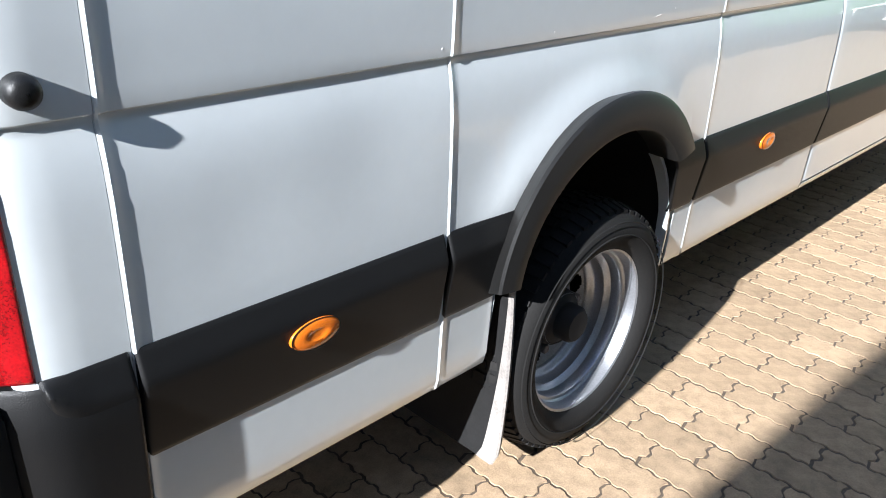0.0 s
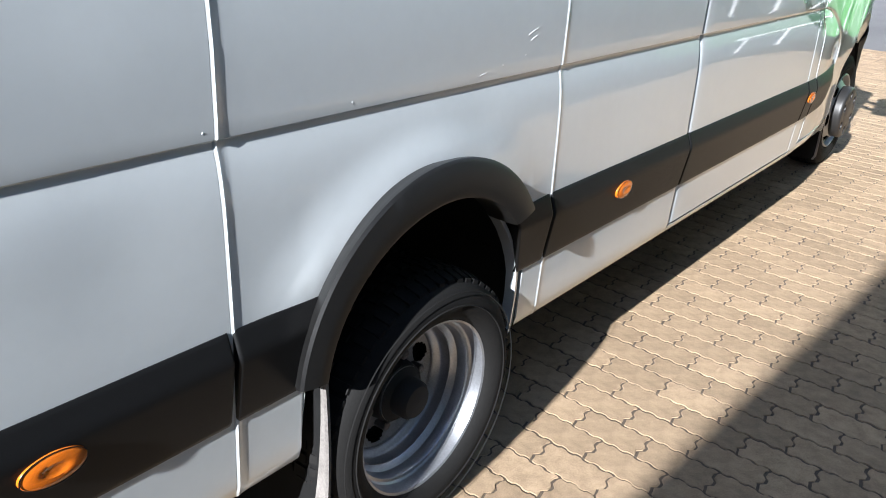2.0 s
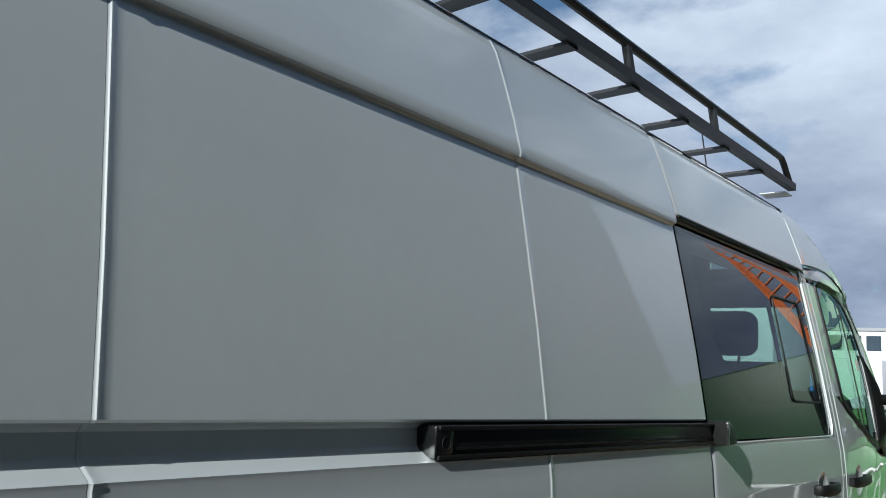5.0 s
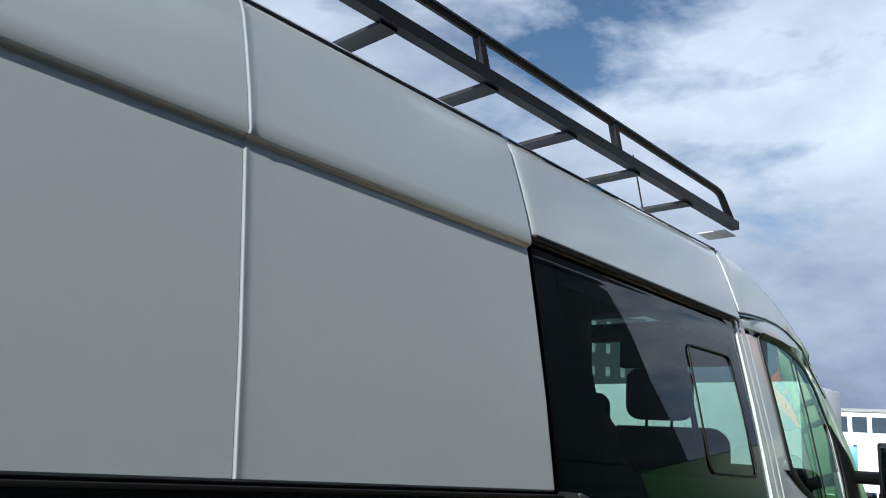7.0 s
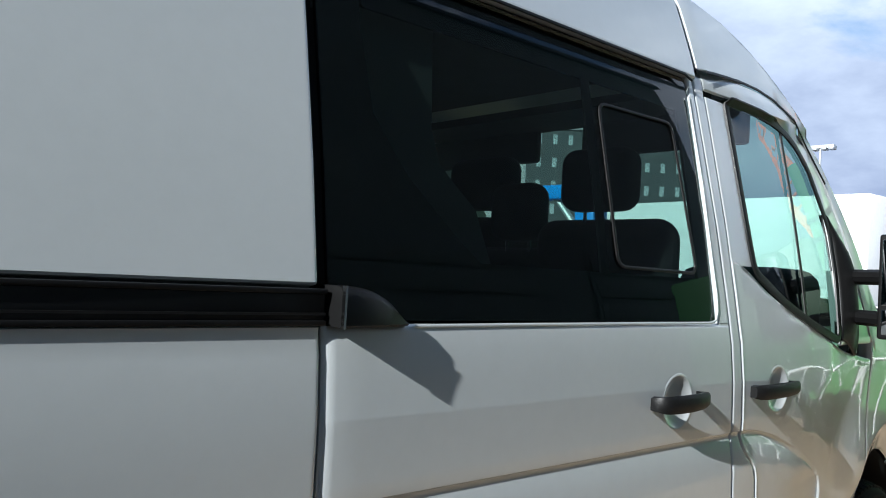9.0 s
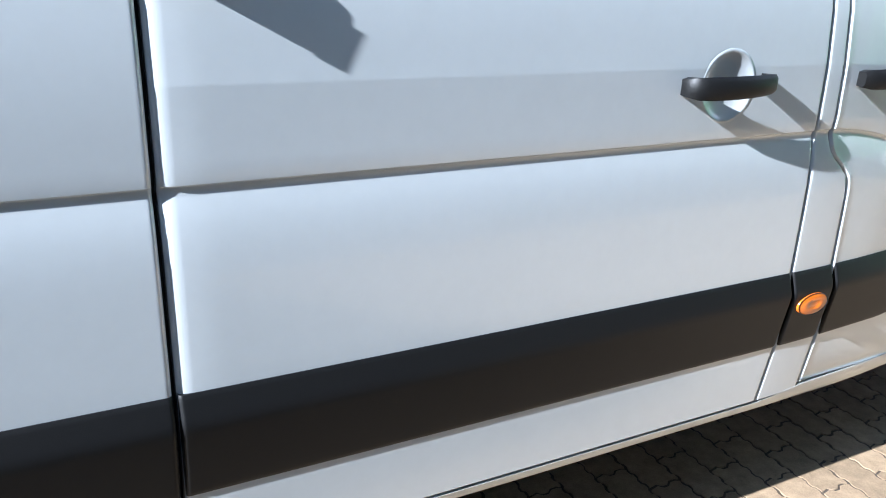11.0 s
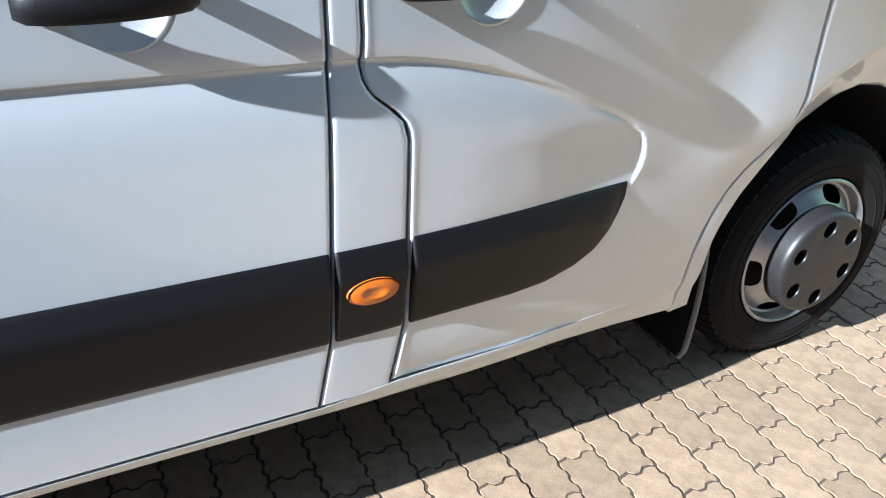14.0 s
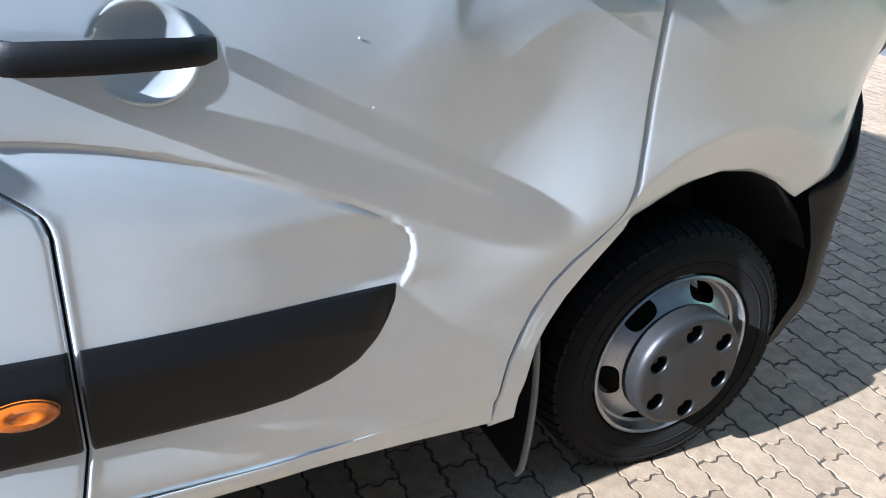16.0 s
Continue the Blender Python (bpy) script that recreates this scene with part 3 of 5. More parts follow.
def across(name, x0, x1, n, mat, crown, bulge, inset=0.0):
    """A surface from the near pillar line over to the far one."""
    bm = bmesh.new()
    grid = []
    for i in range(n + 1):
        x = lerp(x0, x1, i / n)
        z = pillar(x)
        y0 = side_y(x, z) + inset
        row = []
        for j in range(21):
            f = j / 20
            k = math.sin(math.pi * f) ** 0.55
            row.append(bm.verts.new((x + bulge(x) * k, lerp(y0, WIDTH - y0, f), z + crown(x) * k - inset * 0.3)))
        grid.append(row)
    for a, b in zip(grid, grid[1:]):
        for j in range(20):
            bm.faces.new((a[j], b[j], b[j + 1], a[j + 1]))
    return part(name, bm, mat, van)


across("cab_roof", 2.374, 2.90, 14, PAINT, lambda x: lerp(0.105, 0.085, step(2.37, 2.9, x)), lambda x: 0.14 * step(2.37, 2.9, x))
across("windscreen", 2.90, 3.56, 14, GREEN_GLASS, lambda x: lerp(0.085, 0.02, step(2.90, 3.4, x)), lambda x: lerp(0.14, 0.12, step(2.90, 3.4, x)))
across("bonnet", 3.56, 4.46, 20, PAINT, lambda x: 0.05, lambda x: 0.12 * (1 - step(3.6, 4.4, x)))

# closing the rear, floor and cab inside
part("rear_doors", box(boxed((REAR - 0.03, 0.06, 0.50), (REAR + 0.01, 1.0, 2.12), 0.02), (REAR - 0.03, 1.005, 0.50), (REAR + 0.01, 1.94, 2.12), 0.02), PAINT, van)
part("floor_pan", box(boxed((0.45, 0.06, 0.335), (2.60, 1.94, 0.50)), (2.60, 0.16, 0.335), (3.20, 1.84, 0.50)), LINER, van)
part("rear_floor_pan", boxed((REAR + 0.05, 0.46, 0.36), (0.45, 1.54, 0.50)), LINER, van)
part("rear_side_floor", boxed((REAR + 0.05, 0.05, 0.335), (-0.50, 1.95, 0.40)), LINER, van)
for y in (0.55, 1.40):
    part("chassis_rail", boxed((REAR + 0.1, y, 0.26), (3.4, y + 0.08, 0.40)), LINER, van)
part("fuel_tank", boxed((0.6, 0.30, 0.16), (2.9, 0.85, 0.34), 0.03), LINER, van)
# unseen tray and spare wheel, added to block light under the van
part("underbody_tray", boxed((0.5, 0.95, 0.15), (3.2, 1.80, 0.34), 0.03), LINER, van)
part("spare_wheel", lathe([(0.05, 0.20), (0.28, 0.17), (0.33, 0.20), (0.34, 0.27), (0.30, 0.34)], 40, "z", (-0.84, 1.0, 0)), RUBBER, van)
part("rear_axle", tube(((-0.078, 0.2, 0.307), (-0.078, 1.8, 0.307)), 0.06), LINER, van)
part("bulkhead", boxed((1.20, 0.22, 0.5), (1.24, 1.78, 2.06)), LINER, van)
part("window_trim", prism([(1.17, 1.27), (1.64, 1.27), (1.63, 1.36), (1.58, 1.465), (1.52, 1.51), (1.476, 1.545), (1.451, 1.61), (1.44, 1.80), (1.17, 1.80)], 0.15, 0.17), CABIN, van, "grey plastic trim inside the side window")
part("headliner", box(boxed((1.26, 0.26, 2.00), (2.60, 1.74, 2.03)), (2.60, 0.28, 1.925), (2.88, 1.72, 1.955)), CABIN, van)
part("dashboard", boxed((3.12, 0.14, 0.75), (3.50, 1.86, 1.22), 0.05), LINER, van)
part("dash_cowl", boxed((3.06, 0.20, 1.16), (3.40, 0.62, 1.42), 0.07, 3), LINER, van)
part("front_panel", boxed((4.40, 0.50, 0.30), (4.47, 1.50, 0.86), 0.03), PLASTIC, van, "black radiator grille panel")
part("fire_wall", boxed((3.46, 0.16, 0.80), (3.52, 1.84, 1.10)), LINER, van)
part("cab_floor", boxed((1.30, 0.10, 0.46), (3.2, 1.90, 0.54)), LINER, van)
part("foot_well", boxed((3.2, 0.62, 0.46), (3.5, 1.38, 0.54)), LINER, van)


def seat(x, y, up=0.0, half=0.125):
    back = part("seat", box(boxed((x - 0.06, y - 0.245, 0.85), (x + 0.07, y + 0.245, 1.49 + up), 0.064, 5), (x - 0.02, y - 0.24, 0.80), (x + 0.46, y + 0.24, 0.95), 0.05, 3), SEAT, van, "dark cloth seat with headrest")
    part("headrest", boxed((x - 0.09, y - half, 1.51 + up), (x + 0.03, y + half, 1.70 + up), 0.05, 5), SEAT, back)
    part("headrest_stay", tube(((x - 0.03, y - 0.05, 1.42 + up), (x - 0.03, y - 0.05, 1.53 + up)), 0.006), CHROME, back)
    part("headrest_stay", tube(((x - 0.03, y + 0.05, 1.42 + up), (x - 0.03, y + 0.05, 1.53 + up)), 0.006), CHROME, back)


for y in (0.45, 0.97, 1.50):
    seat(1.50, y)
seat(2.42, 0.46, 0.035)
seat(2.42, 0.78, -0.055, 0.10)
seat(2.52, 1.05, 0.06, 0.15)
for y in (0.24, 1.12):
    part("sun_visor", boxed((2.84, y, 1.80), (2.87, y + 0.66, 1.93), 0.012), CABIN, van)
wheel_rim = part("steering_wheel", lathe([(0.19 + 0.014 * math.cos(a), 0.014 * math.sin(a)) for a in [k * math.pi / 4 for k in range(8)]], 36, "x", closed=True), PLASTIC, van)
wheel_rim.matrix_local = pose(3.02, 1.45, 1.10, 0, 35, 0)


# ---- black trim along the flank ----
def strip(x0, x1, low=0.502, high=0.674, tip=None, far=False, parent=van, gap=0.06, thin=9.0):
    """A moulded rubbing strip with a sloped upper face."""
    def proud(x, z, u, v):
        return 0.001 + lerp(1.0, 0.12, step(thin, thin + 0.05, x)) * curve_at(((0.0, 0.001), (0.04, 0.004), (0.70, 0.018), (0.76, 0.0170), (0.97, 0.004), (1.0, 0.001)), v)
    return part("rubbing_strip", skin(x0, x1, tip or low, high, rows=[low + 0.0086 * i for i in range(1, 20)], proud=proud, far=far, gap=gap, ends=(True, True, False, False)), PLASTIC, parent, "matt black plastic rubbing strip")


strip(S0 + 0.002, S1 - 0.006)
strip(S1 + 0.002, -0.385)
strip(lambda z: curve_at(((0.50, 0.236), (0.53, 0.228), (0.64, 0.196), (0.68, 0.180)), z), S2 - 0.004)
strip(S2 + 0.002, S3 - 0.004)
strip(S3 + 0.004, 2.384)
strip(2.393, 2.516)
strip(2.527, 3.010, tip=lambda x: curve_at(((2.74, 0.502), (2.82, 0.507), (2.89, 0.523), (2.94, 0.546), (2.975, 0.580), (2.993, 0.610), (3.010, 0.652)), x), gap=0.008, thin=2.955)
# rear bumper corner and the trim piece over it
part("rear_bumper_corner", skin(REAR - 0.04, S0 - 0.003, 0.20, 0.664, rows=[0.22 + 0.03 * i for i in range(15)], proud=lambda x, z, u, v: 0.016 * step(0.0, 0.1, v) * (1 - step(0.9, 1.0, v)) + 0.004, gap=0.02, flange=0.05), PLASTIC, van, "black plastic rear bumper corner")
strip(-1.238, S0 - 0.004, tip=lambda x: curve_at(((-1.238, 0.635), (-1.230, 0.60), (-1.215, 0.545), (-1.20, 0.515), (-1.18, 0.496), (-1.15, 0.488), (-1.13, 0.486)), x), gap=0.008)
part("rear_bumper", boxed((REAR - 0.10, 0.005, 0.20), (REAR - 0.01, 1.995, 0.66), 0.03), PLASTIC, van)


def marker(x, z, y):
    """An oval orange side marker with a domed lens."""
    bm = bmesh.new()
    rings = []
    for s, d in ((1.0, -0.004), (0.99, 0.001), (0.95, 0.0030), (0.88, 0.0042), (0.60, 0.0056), (0.40, 0.0062), (0.37, 0.0054), (0.10, 0.0056)):
        rings.append([bm.verts.new((x + 0.046 * s * math.cos(a * math.pi / 16), y - d, z + 0.025 * s * math.sin(a * math.pi / 16))) for a in range(32)])
    for a, b in zip(rings, rings[1:]):
        for j in range(32):
            bm.faces.new((a[j], a[(j + 1) % 32], b[(j + 1) % 32], b[j]))
    cap(bm, rings[-1])
    ob = part("side_marker", bm, ORANGE, van, "oval orange side marker lamp", 50)
    part("lens_rim", lathe([(0.0250, 0), (0.0254, 0.0012), (0.0245, 0.0016)], 32, "y"), PLASTIC, ob).matrix_local = Matrix.Translation((x, y - 0.003, z)) @ Matrix.Diagonal((1.82, -1, 1, 1))


for x in (-0.86, 0.714, 2.452):
    marker(x, 0.600, side_y(x, 0.60) - 0.0190)

# rear wheel arch flare
bm = bmesh.new()
grid = []
for i in range(49):
    f = i / 48
    u, w = lerp(0.143, math.pi - 0.566, f), lerp(0.135, math.pi - 0.66, f)
    rearward = math.cos(u) > 0
    ox, oz = -0.11 - (0.372 if rearward else 0.371) * math.cos(u), 0.49 + 0.374 * math.sin(u)
    bx, bz = -0.11 - (0.338 if rearward else 0.365) * math.cos(u), 0.46 + 0.385 * math.sin(u)
    ix, iz = -0.11 - (0.308 if math.cos(w) > 0 else 0.293) * math.cos(w), 0.50 + 0.281 * math.sin(w)
    row = []
    for k, y in ((-1.0, 0.012), (-1.0, -0.004), (-0.2, -0.040), (0.03, -0.051), (0.10, -0.0560), (0.50, -0.060), (0.88, -0.0610), (0.96, -0.058), (1.0, -0.050), (1.0, -0.01), (0.98, 0.016)):
        row.append(bm.verts.new((lerp(ox, ix, k), y, lerp(oz, iz, k)) if k >= 0 else (lerp(ox, bx, -k), y, lerp(oz, bz, -k))))
    grid.append(row)
for a, b in zip(grid, grid[1:]):
    for j in range(len(a) - 1):
        bm.faces.new((a[j], b[j], b[j + 1], a[j + 1]))
cap(bm, grid[0]), cap(bm, grid[-1][::-1])
part("arch_flare", bm, DUSTY_PLASTIC, van, "black plastic wheel arch flare")


def well(cx, r0, y0, y1, z0=0.34, sx=1.0):
    """The liner over a wheel."""
    bm = bmesh.new()
    rows = []
    for i in range(25):
        a = lerp(0.02, math.pi - 0.02, i / 24)
        rows.append([bm.verts.new((cx - r0 * sx * math.cos(a), y, z0 + r0 * math.sin(a))) for y in (y0, lerp(y0, y1, 0.5), y1)])
    for a, b in zip(rows, rows[1:]):
        for j in range(2):
            bm.faces.new((a[j], b[j], b[j + 1], a[j + 1]))
    bm.faces.new([r[2] for r in rows])
    return part("wheel_well", bm, LINER, van)


well(-0.07, 0.44, 0.02, 0.62, 0.36, 0.84)
well(3.755, 0.43, 0.20, 0.62, 0.33)

# ---- wheels ----
TYRE = [(0.222, 0.012), (0.230, 0.000), (0.248, -0.007), (0.280, -0.012), (0.305, -0.007), (0.322, 0.006), (0.332, 0.022), (0.3365, 0.04), (0.338, 0.095), (0.3365, 0.15), (0.332, 0.168), (0.310, 0.192), (0.25, 0.19), (0.222, 0.175)]
WHEEL = 0.92         # the wheels are drawn in tenths over size


TWIN = [(0.218, 0.040), (0.221, 0.020), (0.228, 0.006), (0.240, -0.006), (0.258, -0.014), (0.282, -0.017)] + TYRE[4:]


def tyre(parent, at, chunky=False):
    bm = lathe(TWIN if chunky else TYRE, 72, "y", at)
    slim = 0.956 if chunky else 1.0
    flat = -0.3285 if chunky else -0.330
    for v in bm.verts:
        v.co.x, v.co.y, v.co.z = v.co.x * slim, v.co.y + (0.010 if chunky else 0), max(v.co.z * slim, flat)
    ob = part("tyre", bm, RUBBER, parent, "worn black rubber tyre")
    bm = bmesh.new()
    n = 60
    for k in range(n):
        for lane, (a0, a1, r0, r1) in enumerate(((0.006, 0.050, 0.324, 0.3435), (0.062, 0.092, 0.336, 0.3445), (0.102, 0.132, 0.336, 0.3445), (0.140, 0.18, 0.326, 0.3435))):
            t0 = 2 * math.pi * (k + 0.25 * lane) / n
            t1 = t0 + 2 * math.pi / n * (0.62 if chunky else 0.80)
            vs = []
            for t in (t0, t1):
                for a, lo, hi in ((a0, r0, r1 - (0.012 if lane == 0 else 0.0)), (a1, 0.334, r1 - (0.012 if lane == 3 else 0.0))):
                    for r in (lo - 0.006, hi):
                        vs.append(bm.verts.new(Vector(at) + Vector((r * math.cos(t), a, r * math.sin(t)))))
            for q in ((1, 3, 7, 5), (0, 1, 5, 4), (2, 6, 7, 3), (0, 2, 3, 1), (4, 5, 7, 6)):
                bm.faces.new([vs[i] for i in q])
    for v in bm.verts:
        v.co.x, v.co.y, v.co.z = v.co.x * slim, v.co.y + (0.010 if chunky else 0), max(v.co.z * slim, flat)
    part("tread", bm, RUBBER, ob, smooth=0)
    for r, w in ((0.262, 0.0022), (0.296, 0.0018)):
        bm = bmesh.new()
        lathe([(r - 0.002, -0.0095), (r, -0.0095 - w), (r + 0.002, -0.0095)], 72, "y", at, bm)
        part("sidewall_rib", bm, RUBBER, ob)
    return ob


def disc(bm, rings, at, n=96, holes=0, hr=(0.15, 0.19), width=0.30, phase=0.0, power=2.0):
    """A pressed wheel disc with rounded holes cut through, the mesh drawn onto each hole's edge."""
    middle, half = sum(hr) / 2, (hr[1] - hr[0]) / 2
    depth = sorted(rings)

    def inside(r, t):
        d = ((t - phase + math.pi / holes) % (2 * math.pi / holes)) - math.pi / holes
        return (abs((r - middle) / half) ** power + abs(d / width) ** power) ** (1 / power), d

    vs, spots = [], []
    for k, (r0, a0) in enumerate(rings):
        row, spot = [], []
        for i in range(n):
            r, t, a = r0, 2 * math.pi * i / n, a0
            if holes:
                q, d = inside(r, t)
                if abs(q - 1) < 0.09:
                    r, t = middle + (r - middle) / q, t - d + d / q
                    a = curve_at(depth, r)
            row.append(bm.verts.new(Vector(at) + Vector((r * math.cos(t), a, r * math.sin(t)))))
            spot.append((r, t))
        vs.append(row)
        spots.append(spot)
    for k in range(len(rings) - 1):
        for i in range(n):
            j = (i + 1) % n
            ids = ((k, i), (k, j), (k + 1, j), (k + 1, i))
            if holes and sum(inside(*spots[a][b])[0] for a, b in ids) / 4 < 1 and min(inside(*spots[a][b])[0] for a, b in ids) < 0.995:
                continue
            bm.faces.new([vs[a][b] for a, b in ids])
    return vs


def nut(parent, at, r=0.012, depth=0.018):
    bm = lathe([(r, 0), (r, -depth), (r * 0.7, -depth - 0.003), (0.002, -depth - 0.003)], 6, "y", at)
    part("wheel_nut", bm, DULL_STEEL, parent, smooth=0)


# rear twin wheel
AT = (0.0, 0.0, 0.0)
rear = part("rear_wheel", lathe([(0.2215, 0.028), (0.2215, 0.020), (0.217, 0.016), (0.212, 0.019), (0.2095, 0.032), (0.2075, 0.050), (0.203, 0.055), (0.196, 0.056), (0.1935, 0.062), (0.192, 0.084), (0.186, 0.090), (0.181, 0.098), (0.1775, 0.097),
                                 (0.176, 0.122), (0.170, 0.130), (0.164, 0.133), (0.160, 0.140)], 96, "y", AT), STEEL, van, "dual rear wheel with deep silver steel rim")
bm = bmesh.new()
disc(bm, [(0.161, 0.138)] + [(lerp(0.158, 0.085, i / 12), 0.146 + 0.012 * math.sin(i / 12 * math.pi)) for i in range(13)] + [(0.075, 0.135), (0.07, 0.10)], AT, n=168, holes=6, hr=(0.108, 0.152), width=0.25, phase=0.3)
part("wheel_disc", bm, DISC, rear, "dusty dark wheel disc")
part("hub", lathe([(0.080, 0.145), (0.074, 0.105), (0.050, 0.092), (0.048, 0.060), (0.040, 0.050), (0.001, 0.048)], 32, "y", AT), LINER, rear, "greasy black axle hub")
for k in range(6):
    a = 2 * math.pi * k / 6 + 0.2
    nut(rear, (AT[0] + 0.092 * math.cos(a), AT[1] + 0.148, AT[2] + 0.092 * math.sin(a)), 0.013, 0.03)
tyre(rear, AT, True)
tyre(rear, (AT[0], AT[1] + 0.225, AT[2]), True)
part("brake_drum", lathe([(0.155, 0.19), (0.155, 0.36), (0.001, 0.36)], 32, "y", AT), LINER, rear)

rear.matrix_local = Matrix.Translation((-0.094, -0.036, 0.300)) @ Matrix.Scale(WHEEL, 4)

# front wheel
AF = (0.0, 0.0, 0.0)
front = part("front_wheel", lathe([(0.2235, 0.004), (0.2235, -0.002), (0.219, -0.005), (0.214, -0.002), (0.2105, 0.012), (0.207, 0.026), (0.200, 0.030)], 96, "y", AF), STEEL, van, "front steel wheel with grey hub cap")
bm = bmesh.new()
disc(bm, [(0.202, 0.030)] + [(lerp(0.200, 0.148, i / 40), lerp(0.030, -0.012, (i / 40) ** 0.8)) for i in range(1, 41)] + [(0.135, -0.016)], AF, n=300, holes=6, hr=(0.157, 0.198), width=0.235, phase=radians(71), power=2.8)
part("wheel_disc", bm, STEEL, front, "silver pressed steel disc with oval holes")
# hub cap with six nut recesses
bm = lathe([(0.153, -0.002), (0.153, -0.046), (0.1525, -0.051), (0.151, -0.056), (0.1485, -0.0605), (0.145, -0.0640), (0.141, -0.0662), (0.136, -0.0675)], 144, "y", AF)
loops = [[(0.136 * math.cos(2 * math.pi * i / 144), 0.136 * math.sin(2 * math.pi * i / 144)) for i in range(144)]]
BOLTS = [(0.109 * math.cos(k * math.pi / 3 + 0.646), 0.109 * math.sin(k * math.pi / 3 + 0.646)) for k in range(6)]
loops += [[(x + 0.0262 * math.cos(2 * math.pi * i / 36), z + 0.0262 * math.sin(2 * math.pi * i / 36)) for i in range(36)] for x, z in BOLTS]
for ring in loops:
    ring = [bm.verts.new((x, -0.0675, z)) for x, z in ring]
    for a, b in zip(ring, ring[1:] + ring[:1]):
        bm.edges.new((a, b))
bmesh.ops.triangle_fill(bm, use_beauty=True, edges=[e for e in bm.edges if not e.link_faces], normal=(0, -1, 0))
for x, z in BOLTS:
    lathe([(0.0262, -0.0675), (0.0248, -0.0668), (0.0238, -0.0652), (0.0233, -0.062), (0.0225, -0.034), (0.001, -0.034)], 36, "y", (x, 0, z), bm)
bmesh.ops.remove_doubles(bm, verts=bm.verts[:], dist=0.00005)
bmesh.ops.recalc_face_normals(bm, faces=bm.faces[:])
hub_cap = part("hub_cap", bm, HUB, front, "grey plastic hub cap with six nut recesses", 60)
for k in range(6):
    nut(front, (BOLTS[k][0], -0.033, BOLTS[k][1]), 0.010, 0.014)
tyre(front, AF)
part("brake_disc", lathe([(0.17, 0.06), (0.17, 0.09), (0.001, 0.09)], 32, "y", AF), LINER, front)
front.matrix_local = Matrix.Translation((3.742, 0.146, 0.307)) @ Matrix.Scale(WHEEL * 1.03, 4)
for x, y in ((-0.078, WIDTH - 0.20), (3.748, WIDTH - 0.33)):
    part("far_wheel", lathe([(r * WHEEL, a * WHEEL) for r, a in TYRE], 48, "y", (x, y, 0.307)), RUBBER, van)


def flap(x, outer, y1, top, low, lean, mat, edge=0.0):
    """A hanging rubber mud flap; outer: how far out its edge runs at the top and at the bottom; edge: width of the
    strip coloured as sunlit.
    """
    bm = bmesh.new()
    rows = []
    for i in range(17):
        f = i / 16
        z, xx = lerp(top, low, f), x + lean * f + 0.012 * math.sin(f * 3)
        y0 = lerp(outer[0], outer[1], f ** 0.8) + 0.004 * step(0.92, 1.0, f) * 3
        rows.append([bm.verts.new(p) for p in ((xx, y1, z), (xx, y0 + 0.003, z), (xx + 0.003, y0, z), (xx + 0.010, y0 + 0.003, z), (xx + 0.012, y1, z))])
    for a, b in zip(rows, rows[1:]):
        for j in range(5):
            bm.faces.new((a[j], b[j], b[(j + 1) % 5], a[(j + 1) % 5]))
    cap(bm, rows[0]), cap(bm, rows[-1][::-1])
    ob = part("mud_flap", bm, mat, van, "black rubber mud flap")
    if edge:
        # a paler strip stands in for sunlight on the flap's outer edge
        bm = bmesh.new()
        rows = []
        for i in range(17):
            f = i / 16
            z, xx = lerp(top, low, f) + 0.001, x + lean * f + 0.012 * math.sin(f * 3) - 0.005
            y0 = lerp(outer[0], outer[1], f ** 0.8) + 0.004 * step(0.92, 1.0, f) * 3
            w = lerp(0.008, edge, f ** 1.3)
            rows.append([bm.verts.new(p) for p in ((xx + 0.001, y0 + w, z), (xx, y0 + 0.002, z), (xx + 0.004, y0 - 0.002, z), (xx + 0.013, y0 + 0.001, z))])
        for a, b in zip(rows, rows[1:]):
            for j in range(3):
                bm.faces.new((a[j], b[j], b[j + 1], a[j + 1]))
        part("flap_edge", bm, FLAP_SUNLIT, ob, "flap edge strip coloured as if sunlit")
    return ob


FLAP_DARK = material("black_flap_rubber", (0.007, 0.007, 0.007), 0.7, spec=0.2, vary=0.3, scale=12, bump=0.0006, bump_scale=150)
# paler rubber: the sun on the edge strip is put into its colour
FLAP_SUNLIT = material("flap_rubber", (0.19, 0.175, 0.16), 0.7, vary=0.3, scale=12, bump=0.0006, bump_scale=150)
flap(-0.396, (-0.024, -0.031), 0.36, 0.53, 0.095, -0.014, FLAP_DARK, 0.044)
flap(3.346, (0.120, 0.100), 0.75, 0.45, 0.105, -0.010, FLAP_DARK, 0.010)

# ---- rail, cover, handles, lamps, mirror ----
rail = part("door_rail", prism([(0.012, 1.246), (1.150, 1.246), (1.150, 1.302), (0.012, 1.302)], 0.022, 0.072, 0.004), GLOSSY_BLACK, van, "black sliding door rail")
part("rail_groove", boxed((0.06, 0.0185, 1.262), (1.150, 0.026, 1.2655)), PLASTIC, rail)
part("rail_lip", boxed((0.012, 0.016, 1.294), (1.150, 0.026, 1.302), 0.002), PLASTIC, rail)
part("rail_lip", boxed((0.012, 0.016, 1.246), (1.150, 0.026, 1.254), 0.002), PLASTIC, rail)
part("rail_end", boxed((0.006, 0.0195, 1.247), (0.052, 0.07, 1.301), 0.003), GLOSSY_BLACK, rail)
part("end_screw", lathe([(0.011, 0.010), (0.011, 0.012), (0.001, 0.0125)], 20, "y", (0.033, 0.0085, 1.274)), LINER, rail)
bm = bmesh.new()
rows = []
